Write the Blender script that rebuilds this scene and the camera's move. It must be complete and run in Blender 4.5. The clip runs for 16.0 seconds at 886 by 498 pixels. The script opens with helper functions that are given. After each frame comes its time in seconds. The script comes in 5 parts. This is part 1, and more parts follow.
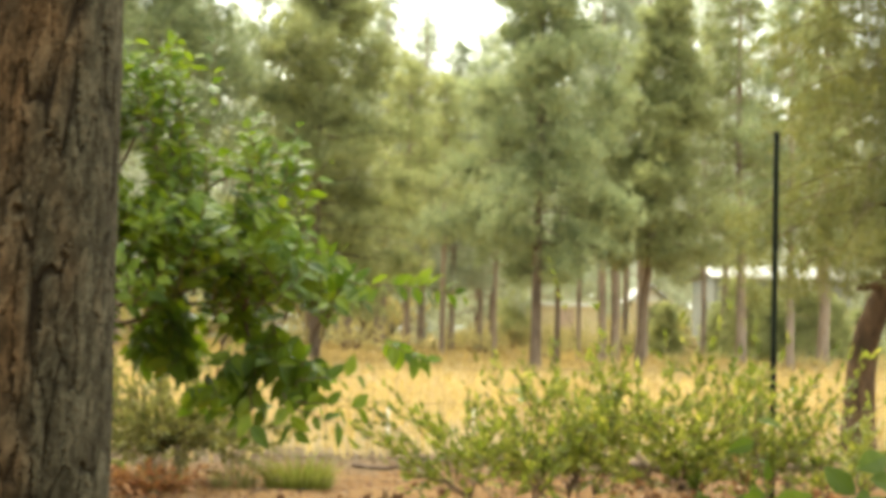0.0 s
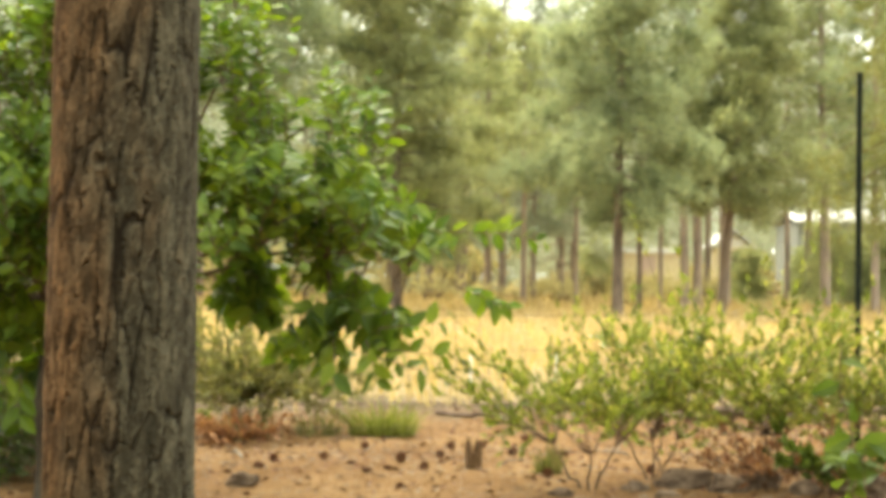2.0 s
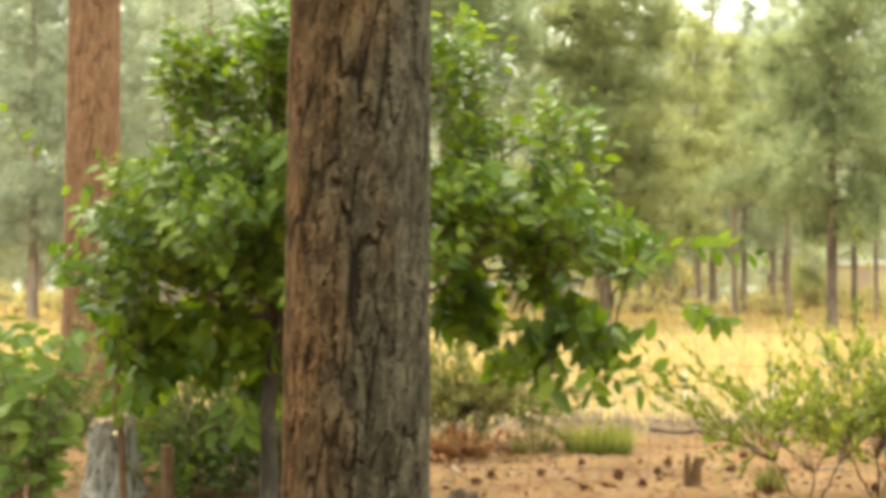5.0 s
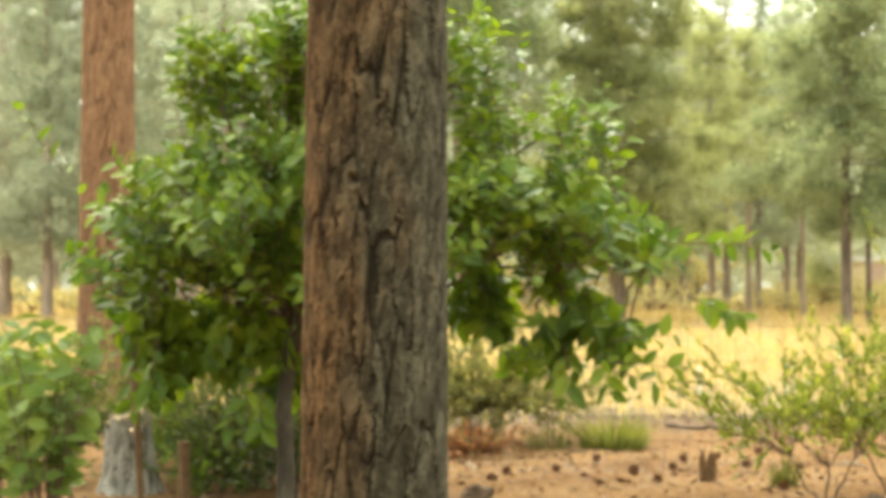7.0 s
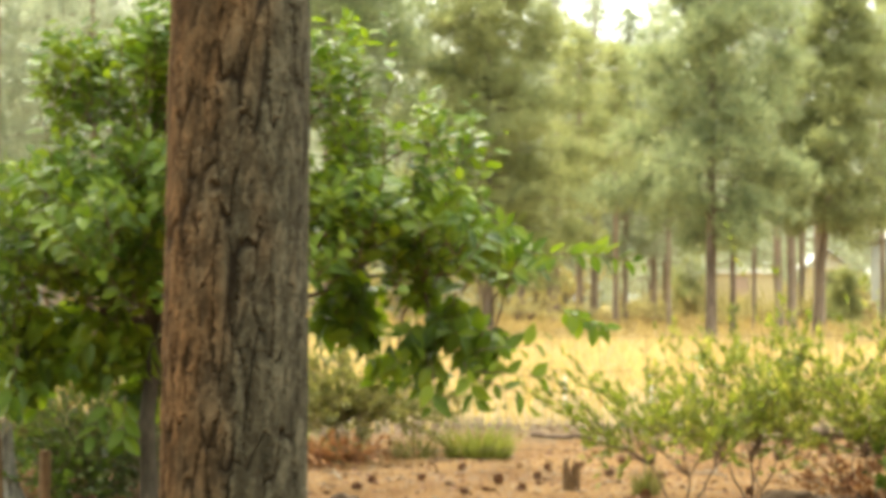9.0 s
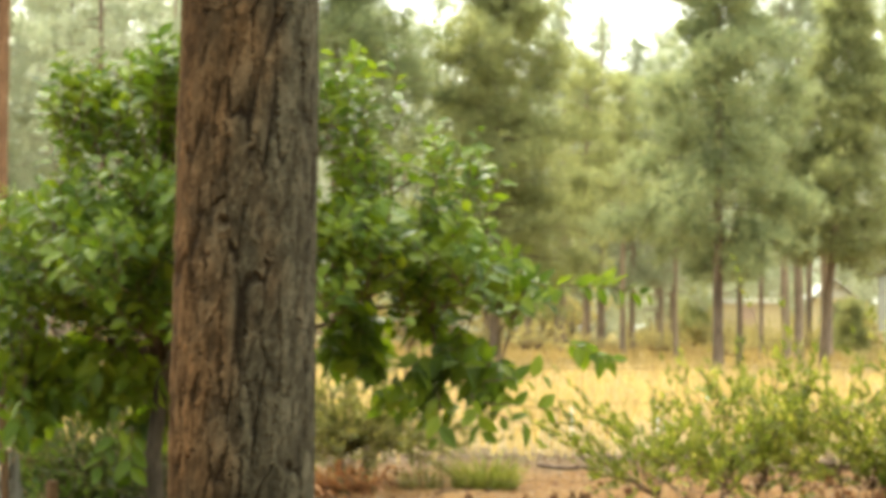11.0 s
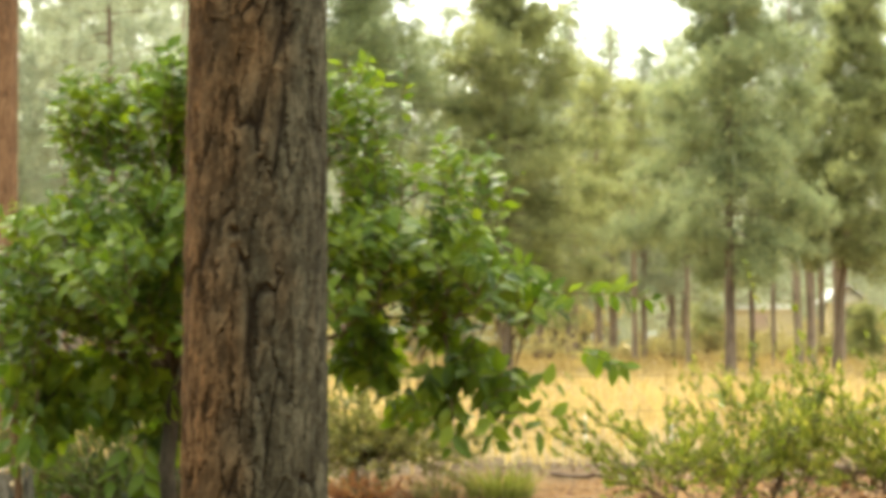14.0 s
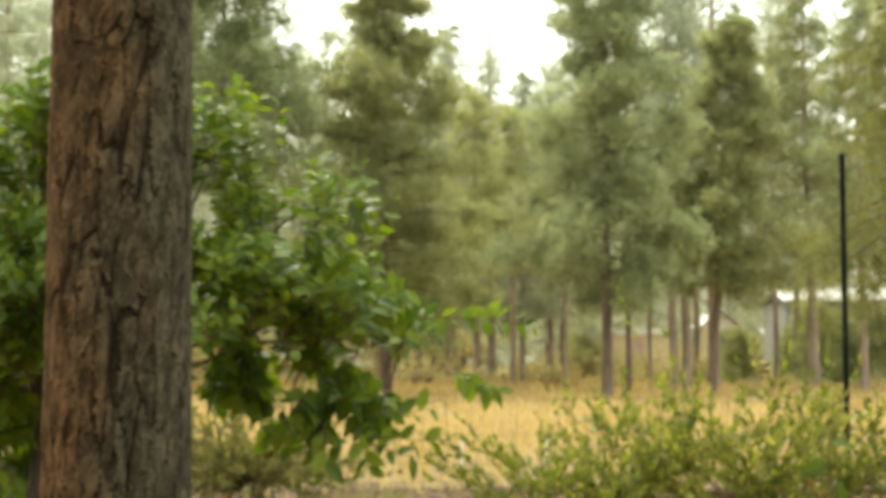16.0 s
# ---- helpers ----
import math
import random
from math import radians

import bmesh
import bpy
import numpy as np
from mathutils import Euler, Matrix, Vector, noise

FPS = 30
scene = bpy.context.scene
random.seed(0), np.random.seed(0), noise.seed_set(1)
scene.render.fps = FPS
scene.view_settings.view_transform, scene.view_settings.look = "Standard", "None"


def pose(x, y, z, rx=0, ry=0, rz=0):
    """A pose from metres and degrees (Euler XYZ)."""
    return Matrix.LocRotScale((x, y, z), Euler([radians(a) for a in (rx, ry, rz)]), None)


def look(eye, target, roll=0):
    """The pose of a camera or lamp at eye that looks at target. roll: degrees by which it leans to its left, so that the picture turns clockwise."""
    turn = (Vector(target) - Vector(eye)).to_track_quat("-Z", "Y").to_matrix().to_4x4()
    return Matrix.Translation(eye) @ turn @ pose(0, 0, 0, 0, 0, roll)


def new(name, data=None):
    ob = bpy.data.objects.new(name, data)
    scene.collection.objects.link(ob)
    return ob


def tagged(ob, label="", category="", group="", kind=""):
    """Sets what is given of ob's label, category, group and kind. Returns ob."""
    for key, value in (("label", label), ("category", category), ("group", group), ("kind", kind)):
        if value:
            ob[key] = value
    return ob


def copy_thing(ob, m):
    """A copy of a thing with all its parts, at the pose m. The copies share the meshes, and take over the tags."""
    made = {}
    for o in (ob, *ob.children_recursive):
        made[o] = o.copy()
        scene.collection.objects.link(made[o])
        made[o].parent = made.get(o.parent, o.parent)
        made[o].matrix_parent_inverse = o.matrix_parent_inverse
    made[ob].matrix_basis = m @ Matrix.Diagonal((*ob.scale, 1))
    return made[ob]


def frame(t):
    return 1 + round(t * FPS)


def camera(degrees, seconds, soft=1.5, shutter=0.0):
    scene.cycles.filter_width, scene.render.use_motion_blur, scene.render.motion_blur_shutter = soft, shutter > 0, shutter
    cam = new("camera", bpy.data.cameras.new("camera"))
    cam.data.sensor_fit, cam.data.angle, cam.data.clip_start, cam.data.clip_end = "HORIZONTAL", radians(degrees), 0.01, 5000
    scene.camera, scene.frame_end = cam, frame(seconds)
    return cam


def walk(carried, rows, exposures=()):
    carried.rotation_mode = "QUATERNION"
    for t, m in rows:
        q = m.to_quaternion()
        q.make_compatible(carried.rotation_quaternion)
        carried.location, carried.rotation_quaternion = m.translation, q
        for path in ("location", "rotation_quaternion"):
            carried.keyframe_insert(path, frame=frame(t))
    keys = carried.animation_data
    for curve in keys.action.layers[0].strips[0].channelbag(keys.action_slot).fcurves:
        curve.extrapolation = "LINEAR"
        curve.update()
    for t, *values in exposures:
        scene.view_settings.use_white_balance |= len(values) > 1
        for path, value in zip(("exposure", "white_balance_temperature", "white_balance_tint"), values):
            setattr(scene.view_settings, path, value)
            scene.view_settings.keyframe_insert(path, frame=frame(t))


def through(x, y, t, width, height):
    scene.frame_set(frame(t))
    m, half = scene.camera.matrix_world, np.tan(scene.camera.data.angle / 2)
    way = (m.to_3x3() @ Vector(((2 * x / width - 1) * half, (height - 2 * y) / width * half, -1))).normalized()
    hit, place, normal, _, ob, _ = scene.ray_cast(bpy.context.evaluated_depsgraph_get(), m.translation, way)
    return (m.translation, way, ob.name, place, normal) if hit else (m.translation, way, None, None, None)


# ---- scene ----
cam = camera(28.0, 16.0, soft=5.0)
PATH = [
    (0, (0.061, -0.471, 1.246), (0.11, 1.526, 1.337), 1.3),
    (0.5, (0.069, -0.473, 1.246), (0.138, 1.525, 1.327), 1.1),
    (1, (0.073, -0.464, 1.24), (0.146, 1.533, 1.317), 0.8),
    (1.5, (0.068, -0.479, 1.243), (0.063, 1.519, 1.314), 0.6),
    (2, (0.064, -0.469, 1.235), (0.023, 1.53, 1.267), 0.6),
    (2.5, (0.055, -0.469, 1.236), (-0.006, 1.529, 1.274), 0.3),
    (3, (0.055, -0.482, 1.235), (-0.007, 1.516, 1.273), 0.4),
    (3.5, (0.041, -0.46, 1.241), (-0.062, 1.536, 1.291), 0.5),
    (4, (0.03, -0.493, 1.241), (-0.143, 1.499, 1.281), 0.3),
    (4.5, (0.025, -0.499, 1.247), (-0.184, 1.489, 1.307), 0.3),
    (5, (0.013, -0.489, 1.244), (-0.26, 1.492, 1.292), 0.1),
    (5.2, (0.014, -0.494, 1.244), (-0.276, 1.485, 1.284), -0.1),
    (7.3, (0.008, -0.519, 1.235), (-0.279, 1.46, 1.283), -0.1),
    (7.5, (0.009, -0.522, 1.233), (-0.261, 1.459, 1.286), -0.0),
    (8, (0.015, -0.515, 1.231), (-0.234, 1.468, 1.277), -0.1),
    (8.5, (0.024, -0.518, 1.238), (-0.176, 1.471, 1.295), 0.3),
    (9, (0.03, -0.531, 1.235), (-0.113, 1.463, 1.291), 0.3),
    (11.3, (0.032, -0.556, 1.248), (-0.123, 1.436, 1.338), 0.5),
    (11.5, (0.032, -0.532, 1.24), (-0.157, 1.458, 1.308), -0.1),
    (12, (0.03, -0.529, 1.24), (-0.172, 1.459, 1.309), -0.1),
    (12.5, (0.025, -0.527, 1.241), (-0.17, 1.462, 1.321), -0.2),
    (13, (0.028, -0.534, 1.239), (-0.128, 1.459, 1.321), -0.3),
    (13.5, (0.031, -0.528, 1.238), (-0.113, 1.465, 1.321), -0.4),
    (14, (0.029, -0.531, 1.243), (-0.134, 1.459, 1.343), -0.3),
    (14.5, (0.03, -0.545, 1.254), (-0.111, 1.444, 1.406), -0.5),
    (15, (0.041, -0.552, 1.251), (-0.048, 1.441, 1.394), -0.4),
    (15.5, (0.054, -0.543, 1.247), (-0.002, 1.451, 1.394), -0.8),
    (16, (0.062, -0.538, 1.243), (0.034, 1.458, 1.37), -0.3),
]
LIGHT = [(0.0, 1.66), (1.5, 1.83), (3.5, 1.97), (9.2, 1.99), (11.3, 1.84), (12.5, 1.9), (14.0, 1.77), (14.5, 1.62), (15.5, 1.32), (16.0, 1.34)]
walk(cam, [(t, look(eye, target, roll)) for t, eye, target, roll in PATH], [(t, stops, 6560, -1) for t, stops in LIGHT])

# ---- light: smoky overcast day, pale sun high at the left behind the trees ----
SUN_EL, SUN_AZ = radians(52), radians(-22)
world = bpy.data.worlds.new("hazy_sky")
world.use_nodes = True
scene.world = world
wn, wl = world.node_tree.nodes, world.node_tree.links
wn.clear()
sky = wn.new("ShaderNodeTexSky")
sky.sky_type = "NISHITA"
sky.sun_disc = False
sky.sun_elevation, sky.sun_rotation = SUN_EL, SUN_AZ
sky.air_density, sky.dust_density, sky.ozone_density = 1.0, 6.0, 0.6
back = wn.new("ShaderNodeBackground")
back.inputs[1].default_value = 0.15
wout = wn.new("ShaderNodeOutputWorld")
smoke = wn.new("ShaderNodeMix")
smoke.data_type = "RGBA"
smoke.inputs[0].default_value = 0.55
smoke.inputs[7].default_value = (7.6, 7.3, 6.4, 1)
wl.new(sky.outputs[0], smoke.inputs[6])
wl.new(smoke.outputs[2], back.inputs[0])
wl.new(back.outputs[0], wout.inputs[0])

sun_data = bpy.data.lights.new("sun", "SUN")
sun_data.energy, sun_data.angle, sun_data.color = 1.3, radians(16), (1.0, 0.93, 0.8)
sun = new("sun", sun_data)
to_sun = Vector((math.sin(SUN_AZ) * math.cos(SUN_EL), math.cos(SUN_AZ) * math.cos(SUN_EL), math.sin(SUN_EL)))
sun.matrix_world = look(to_sun * 60, (0, 0, 0))

# ---- materials ----


class Nodes:
    """A small builder of node materials."""

    def __init__(self, name):
        self.mat = bpy.data.materials.new(name)
        self.mat.use_nodes = True
        self.t = self.mat.node_tree
        self.bsdf = self.t.nodes["Principled BSDF"]
        self.out = self.t.nodes["Material Output"]

    def add(self, kind, **values):
        n = self.t.nodes.new(kind)
        for key, v in values.items():
            n.inputs[key.replace("_", " ")].default_value = v
        return n

    def link(self, a, b):
        self.t.links.new(a, b)

    def coords(self, scale=(1, 1, 1), local=True):
        tc = self.add("ShaderNodeTexCoord")
        m = self.add("ShaderNodeMapping", Scale=scale)
        if local:
            self.link(tc.outputs["Object"], m.inputs[0])
        else:
            self.link(self.add("ShaderNodeNewGeometry").outputs["Position"], m.inputs[0])
        return m.outputs[0]

    def noise(self, vec, scale, detail=4.0, rough=0.6):
        n = self.add("ShaderNodeTexNoise", Scale=scale, Detail=detail, Roughness=rough)
        self.link(vec, n.inputs["Vector"])
        return n.outputs[0]

    def ramp(self, fac, *stops):
        n = self.add("ShaderNodeValToRGB")
        e = n.color_ramp.elements
        while len(e) < len(stops):
            e.new(0.5)
        for q, (p, c) in zip(e, stops):
            q.position, q.color = p, (*c, 1)
        self.link(fac, n.inputs[0])
        return n.outputs[0]

    def mix(self, fac, a, b, how="MIX"):
        n = self.t.nodes.new("ShaderNodeMix")
        n.data_type, n.blend_type = "RGBA", how
        for value, k in ((fac, 0), (a, 6), (b, 7)):
            if isinstance(value, (int, float)):
                n.inputs[k].default_value = value
            elif isinstance(value, tuple):
                n.inputs[k].default_value = (*value, 1)
            else:
                self.link(value, n.inputs[k])
        return n.outputs[2]

    def math(self, how, a, b=0.0):
        n = self.t.nodes.new("ShaderNodeMath")
        n.operation = how
        for k, v in enumerate((a, b)):
            if isinstance(v, (int, float)):
                n.inputs[k].default_value = v
            else:
                self.link(v, n.inputs[k])
        return n.outputs[0]

    def bump(self, height, strength=0.5, distance=0.01):
        n = self.add("ShaderNodeBump", Strength=strength, Distance=distance)
        self.link(height, n.inputs["Height"])
        self.link(n.outputs[0], self.bsdf.inputs["Normal"])

    def done(self, colour, rough=0.8, spec=0.3, metal=0.0, through=0.0, glow=None):
        b = self.bsdf
        if isinstance(colour, tuple):
            b.inputs["Base Color"].default_value = (*colour, 1)
        else:
            self.link(colour, b.inputs["Base Color"])
        b.inputs["Roughness"].default_value = rough
        b.inputs["Specular IOR Level"].default_value = spec
        b.inputs["Metallic"].default_value = metal
        if through:
            tr = self.add("ShaderNodeBsdfTranslucent")
            if glow is None:
                glow = self.mix(1.0, colour, (1.25, 1.2, 0.6), "MULTIPLY")
            self.link(glow, tr.inputs[0])
            mx = self.add("ShaderNodeMixShader")
            mx.inputs[0].default_value = through
            self.link(b.outputs[0], mx.inputs[1])
            self.link(tr.outputs[0], mx.inputs[2])
            self.link(mx.outputs[0], self.out.inputs[0])
        return self.mat


def foliage(name, dark, mid, light, patch=1.2, rough=0.5, spec=0.35, through=0.35, tint=(1.25, 1.2, 0.6)):
    n = Nodes(name)
    p = n.coords(local=False)
    info = n.add("ShaderNodeObjectInfo")
    big = n.noise(p, 1.0 / patch, 3)
    isle = n.add("ShaderNodeNewGeometry").outputs["Random Per Island"]
    f = n.math("ADD", n.math("MULTIPLY", big, 0.75), n.math("MULTIPLY", isle, 0.32))
    f = n.math("ADD", f, n.math("MULTIPLY", n.math("SUBTRACT", info.outputs["Random"], 0.5), 0.22))
    col = n.ramp(f, (0.28, dark), (0.52, mid), (0.78, light))
    return n.done(col, rough, spec, through=through, glow=n.mix(1.0, col, tint, "MULTIPLY"))


def bark(name, light, mid, dark, patch, grain=60, dist=0.006):
    n = Nodes(name)
    p = n.coords()
    up = n.coords((1, 1, 0.28))
    a = n.noise(up, patch, 5, 0.65)
    b = n.noise(up, grain, 6, 0.7)
    f = n.math("ADD", n.math("MULTIPLY", a, 0.6), n.math("MULTIPLY", b, 0.4))
    col = n.ramp(f, (0.39, dark), (0.49, mid), (0.6, light))
    n.bump(n.noise(p, grain * 1.5, 6, 0.7), 0.7, dist)
    return n.done(col, 0.9, 0.15)


def plain(name, c1, c2, scale=6.0, rough=0.8, spec=0.3, metal=0.0, relief=0.004):
    n = Nodes(name)
    p = n.coords(local=False)
    a, b = n.noise(p, scale, 4), n.noise(p, scale * 9, 5)
    f = n.math("ADD", n.math("MULTIPLY", a, 0.6), n.math("MULTIPLY", b, 0.4))
    n.bump(b, 0.5, relief)
    return n.done(n.ramp(f, (0.35, c1), (0.65, c2)), rough, spec, metal)


def near_bark():
    n = Nodes("pine_bark")
    p = n.coords()
    sep = n.add("ShaderNodeSeparateXYZ")
    n.link(p, sep.inputs[0])
    big = n.noise(n.coords((1, 1, 0.3)), 6.0, 4, 0.6)
    fine = n.noise(p, 95, 6, 0.7)
    flake = n.noise(n.coords((1, 1, 0.5)), 34, 5, 0.65)
    side = n.math("ADD", n.math("MULTIPLY", sep.outputs[0], -5.0), n.math("MULTIPLY", n.math("SUBTRACT", big, 0.5), 3.0))
    clamp = n.add("ShaderNodeClamp")
    n.link(n.math("ADD", side, 0.45), clamp.inputs[0])
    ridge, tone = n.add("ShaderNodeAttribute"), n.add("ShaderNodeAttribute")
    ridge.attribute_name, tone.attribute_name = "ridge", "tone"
    f = n.math("ADD", n.math("MULTIPLY", flake, 0.68), n.math("MULTIPLY", tone.outputs["Fac"], 0.32))
    warm = n.ramp(f, (0.3, (0.053, 0.03, 0.013)), (0.46, (0.12, 0.069, 0.03)), (0.64, (0.265, 0.153, 0.071)))
    grey = n.ramp(f, (0.3, (0.039, 0.034, 0.021)), (0.47, (0.08, 0.07, 0.044)), (0.66, (0.178, 0.16, 0.106)))
    col = n.mix(clamp.outputs[0], grey, warm)
    col = n.mix(0.6, col, n.ramp(fine, (0.3, (0.4, 0.38, 0.35)), (0.68, (1, 1, 1))), "MULTIPLY")
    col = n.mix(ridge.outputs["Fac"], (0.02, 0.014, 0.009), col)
    n.bump(n.math("ADD", fine, flake), 0.8, 0.006)
    return n.done(col, 0.92, 0.12)


def plated_bark(name, light, mid, dark):
    """Flat bark plates of uneven tone, with dark joints."""
    n = Nodes(name)
    up = n.coords((1, 1, 0.3))
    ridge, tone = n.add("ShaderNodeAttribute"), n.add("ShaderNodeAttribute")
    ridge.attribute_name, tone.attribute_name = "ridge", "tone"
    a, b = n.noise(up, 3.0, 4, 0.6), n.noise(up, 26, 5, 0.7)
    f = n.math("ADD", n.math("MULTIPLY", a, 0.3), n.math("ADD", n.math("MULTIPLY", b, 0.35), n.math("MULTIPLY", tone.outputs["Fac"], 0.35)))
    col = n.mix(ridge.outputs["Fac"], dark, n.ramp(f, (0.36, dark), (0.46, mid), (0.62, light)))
    n.bump(b, 0.6, 0.02)
    return n.done(col, 0.9, 0.15)


def ground_material():
    n = Nodes("needle_litter_and_dry_field")
    p = n.coords(local=False)
    sep = n.add("ShaderNodeSeparateXYZ")
    n.link(p, sep.inputs[0])
    a, b, c = n.noise(p, 0.7, 5), n.noise(p, 7, 6, 0.7), n.noise(n.coords((1, 3, 1), False), 45, 5, 0.75)
    f = n.math("ADD", n.math("MULTIPLY", a, 0.35), n.math("ADD", n.math("MULTIPLY", b, 0.3), n.math("MULTIPLY", c, 0.35)))
    duff = n.ramp(f, (0.36, (0.1, 0.05, 0.021)), (0.46, (0.295, 0.152, 0.055)), (0.54, (0.4, 0.228, 0.09)), (0.66, (0.52, 0.34, 0.165)))
    dry = n.ramp(f, (0.34, (0.27, 0.19, 0.085)), (0.5, (0.42, 0.31, 0.15)), (0.66, (0.54, 0.42, 0.22)))
    edge = n.math("ADD", sep.outputs[1], n.math("MULTIPLY", n.math("SUBTRACT", a, 0.5), 5.0))
    t = n.add("ShaderNodeMapRange")
    t.inputs["From Min"].default_value, t.inputs["From Max"].default_value = 17.3, 18.8
    n.link(edge, t.inputs[0])
    mat_ = n.ramp(f, (0.34, (0.08, 0.053, 0.03)), (0.5, (0.2, 0.138, 0.08)), (0.66, (0.32, 0.235, 0.145)))
    u = n.add("ShaderNodeMapRange")
    u.inputs["From Min"].default_value, u.inputs["From Max"].default_value = 14.6, 16.2
    n.link(edge, u.inputs[0])
    speck = n.ramp(n.noise(p, 22, 3, 0.6), (0.64, (0, 0, 0)), (0.72, (0.8, 0.8, 0.8)))
    near = n.mix(speck, duff, (0.1, 0.055, 0.03))
    near = n.mix(u.outputs[0], near, mat_)
    n.bump(n.math("ADD", b, c), 1.0, 0.05)
    return n.done(n.mix(t.outputs[0], near, dry), 0.95, 0.1)


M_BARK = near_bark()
M_RED = plated_bark("red_pine_bark", (0.275, 0.158, 0.084), (0.195, 0.106, 0.055), (0.115, 0.064, 0.035))
M_FRUITBARK = bark("dark_fruit_tree_bark", (0.15, 0.125, 0.09), (0.085, 0.071, 0.052), (0.04, 0.034, 0.025), 6.0, 40, 0.01)
M_GREYBARK = plated_bark("weathered_grey_bark", (0.42, 0.39, 0.33), (0.25, 0.23, 0.19), (0.09, 0.08, 0.065))
# bark paled so that distance haze sits in its base colour
M_HAZED_BARK = bark("haze_paled_pine_bark", (0.42, 0.33, 0.26), (0.32, 0.245, 0.19), (0.2, 0.155, 0.12), 2.0, 14, 0.03)
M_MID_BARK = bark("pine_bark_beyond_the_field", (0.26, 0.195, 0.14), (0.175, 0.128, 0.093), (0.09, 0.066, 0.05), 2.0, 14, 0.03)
M_GROUND = ground_material()
# smoke haze is put into these needle colours, far paler than real foliage
M_PINE = foliage("pine_needles", (0.14, 0.165, 0.085), (0.285, 0.328, 0.175), (0.45, 0.462, 0.24), 0.6, 0.6, 0.25, 0.5, (1.06, 1.08, 0.97))
M_PINE_HAZED = foliage("haze_paled_pine_needles", (0.3, 0.325, 0.24), (0.43, 0.455, 0.33), (0.54, 0.555, 0.39), 1.4, 0.7, 0.2, 0.5, (1.06, 1.08, 0.98))
M_PINE_YEL = foliage("haze_paled_yellow_needles", (0.215, 0.232, 0.112), (0.37, 0.385, 0.185), (0.52, 0.51, 0.245), 0.8, 0.6, 0.25, 0.5, (1.08, 1.1, 0.92))
M_LEAF = foliage("glossy_green_leaf", (0.024, 0.054, 0.009), (0.105, 0.168, 0.016), (0.23, 0.295, 0.028), 0.4, 0.44, 0.3, 0.39, (1.2, 1.22, 0.5))
M_SHRUB = foliage("olive_shrub_leaf", (0.1, 0.13, 0.024), (0.215, 0.25, 0.048), (0.47, 0.43, 0.135), 0.3, 0.42, 0.4, 0.46)
M_SAGE = foliage("dusty_green_leaf", (0.095, 0.105, 0.036), (0.19, 0.188, 0.068), (0.33, 0.3, 0.125), 0.3, 0.7, 0.2, 0.33)
M_FRESH = foliage("fresh_green_leaf", (0.035, 0.06, 0.008), (0.075, 0.115, 0.015), (0.14, 0.185, 0.03), 0.3, 0.55, 0.25, 0.42)
M_GRASS = foliage("dry_golden_grass", (0.37, 0.265, 0.135), (0.5, 0.375, 0.205), (0.6, 0.475, 0.285), 2.5, 0.75, 0.15, 0.4)
M_UNDER = foliage("deep_green_undergrowth", (0.03, 0.05, 0.014), (0.075, 0.1, 0.03), (0.16, 0.18, 0.06), 0.3, 0.55, 0.3, 0.35)
M_CANE = foliage("light_green_cane_leaf", (0.06, 0.105, 0.02), (0.14, 0.21, 0.04), (0.26, 0.32, 0.08), 0.3, 0.55, 0.25, 0.4)
M_TUFT = foliage("green_grass", (0.13, 0.155, 0.035), (0.25, 0.265, 0.07), (0.4, 0.38, 0.14), 0.3, 0.6, 0.2, 0.35)
M_TWIG = plain("brown_twig_bark", (0.07, 0.045, 0.028), (0.2, 0.13, 0.08), 20)
M_DEADTWIG = plain("pale_dead_twig", (0.2, 0.15, 0.1), (0.4, 0.32, 0.22), 25)
M_OLDWOOD = plain("weathered_grey_wood", (0.13, 0.12, 0.1), (0.4, 0.37, 0.32), 14, 0.9, 0.15)
M_STAKE = plain("brown_wooden_post", (0.1, 0.06, 0.03), (0.24, 0.15, 0.08), 14, 0.9, 0.15)
M_STEEL = plain("dark_green_painted_steel", (0.006, 0.009, 0.007), (0.014, 0.019, 0.013), 12, 0.8, 0.15)
M_WIRE = plain("rusty_wire", (0.07, 0.05, 0.035), (0.16, 0.11, 0.075), 12, 0.7, 0.3, 0.3)
M_WHITE = plain("white_plastic", (0.68, 0.66, 0.58), (0.82, 0.8, 0.72), 12, 0.5, 0.4)
M_ROCK = plain("grey_brown_rock", (0.06, 0.042, 0.03), (0.3, 0.21, 0.14), 14, 0.95, 0.1, relief=0.03)
M_CONE = plain("pine_cone_scales", (0.09, 0.04, 0.02), (0.26, 0.13, 0.065), 30, 0.85, 0.2)
M_FRUIT = plain("green_fruit_skin", (0.15, 0.23, 0.04), (0.25, 0.34, 0.08), 20, 0.45, 0.35, relief=0.001)
M_RUST = foliage("rusty_dead_leaf", (0.12, 0.055, 0.028), (0.27, 0.12, 0.055), (0.42, 0.23, 0.11), 0.2, 0.7, 0.2, 0.25)
# brush lightened to carry the far wood's haze in its colour
M_BRUSH = foliage("haze_paled_straw_brush", (0.37, 0.32, 0.19), (0.48, 0.42, 0.26), (0.57, 0.51, 0.33), 0.8, 0.7, 0.2, 0.45)
M_SIDE = foliage("olive_brown_needles", (0.105, 0.115, 0.046), (0.19, 0.198, 0.08), (0.315, 0.295, 0.12), 0.8, 0.6, 0.25, 0.42)
M_DARKBARK = bark("dark_brown_bark", (0.2, 0.125, 0.072), (0.12, 0.073, 0.042), (0.05, 0.033, 0.02), 4.0, 30, 0.02)
M_ROOF = plain("pale_metal_roof", (0.46, 0.45, 0.41), (0.62, 0.6, 0.55), 1.2, 0.45, 0.4)
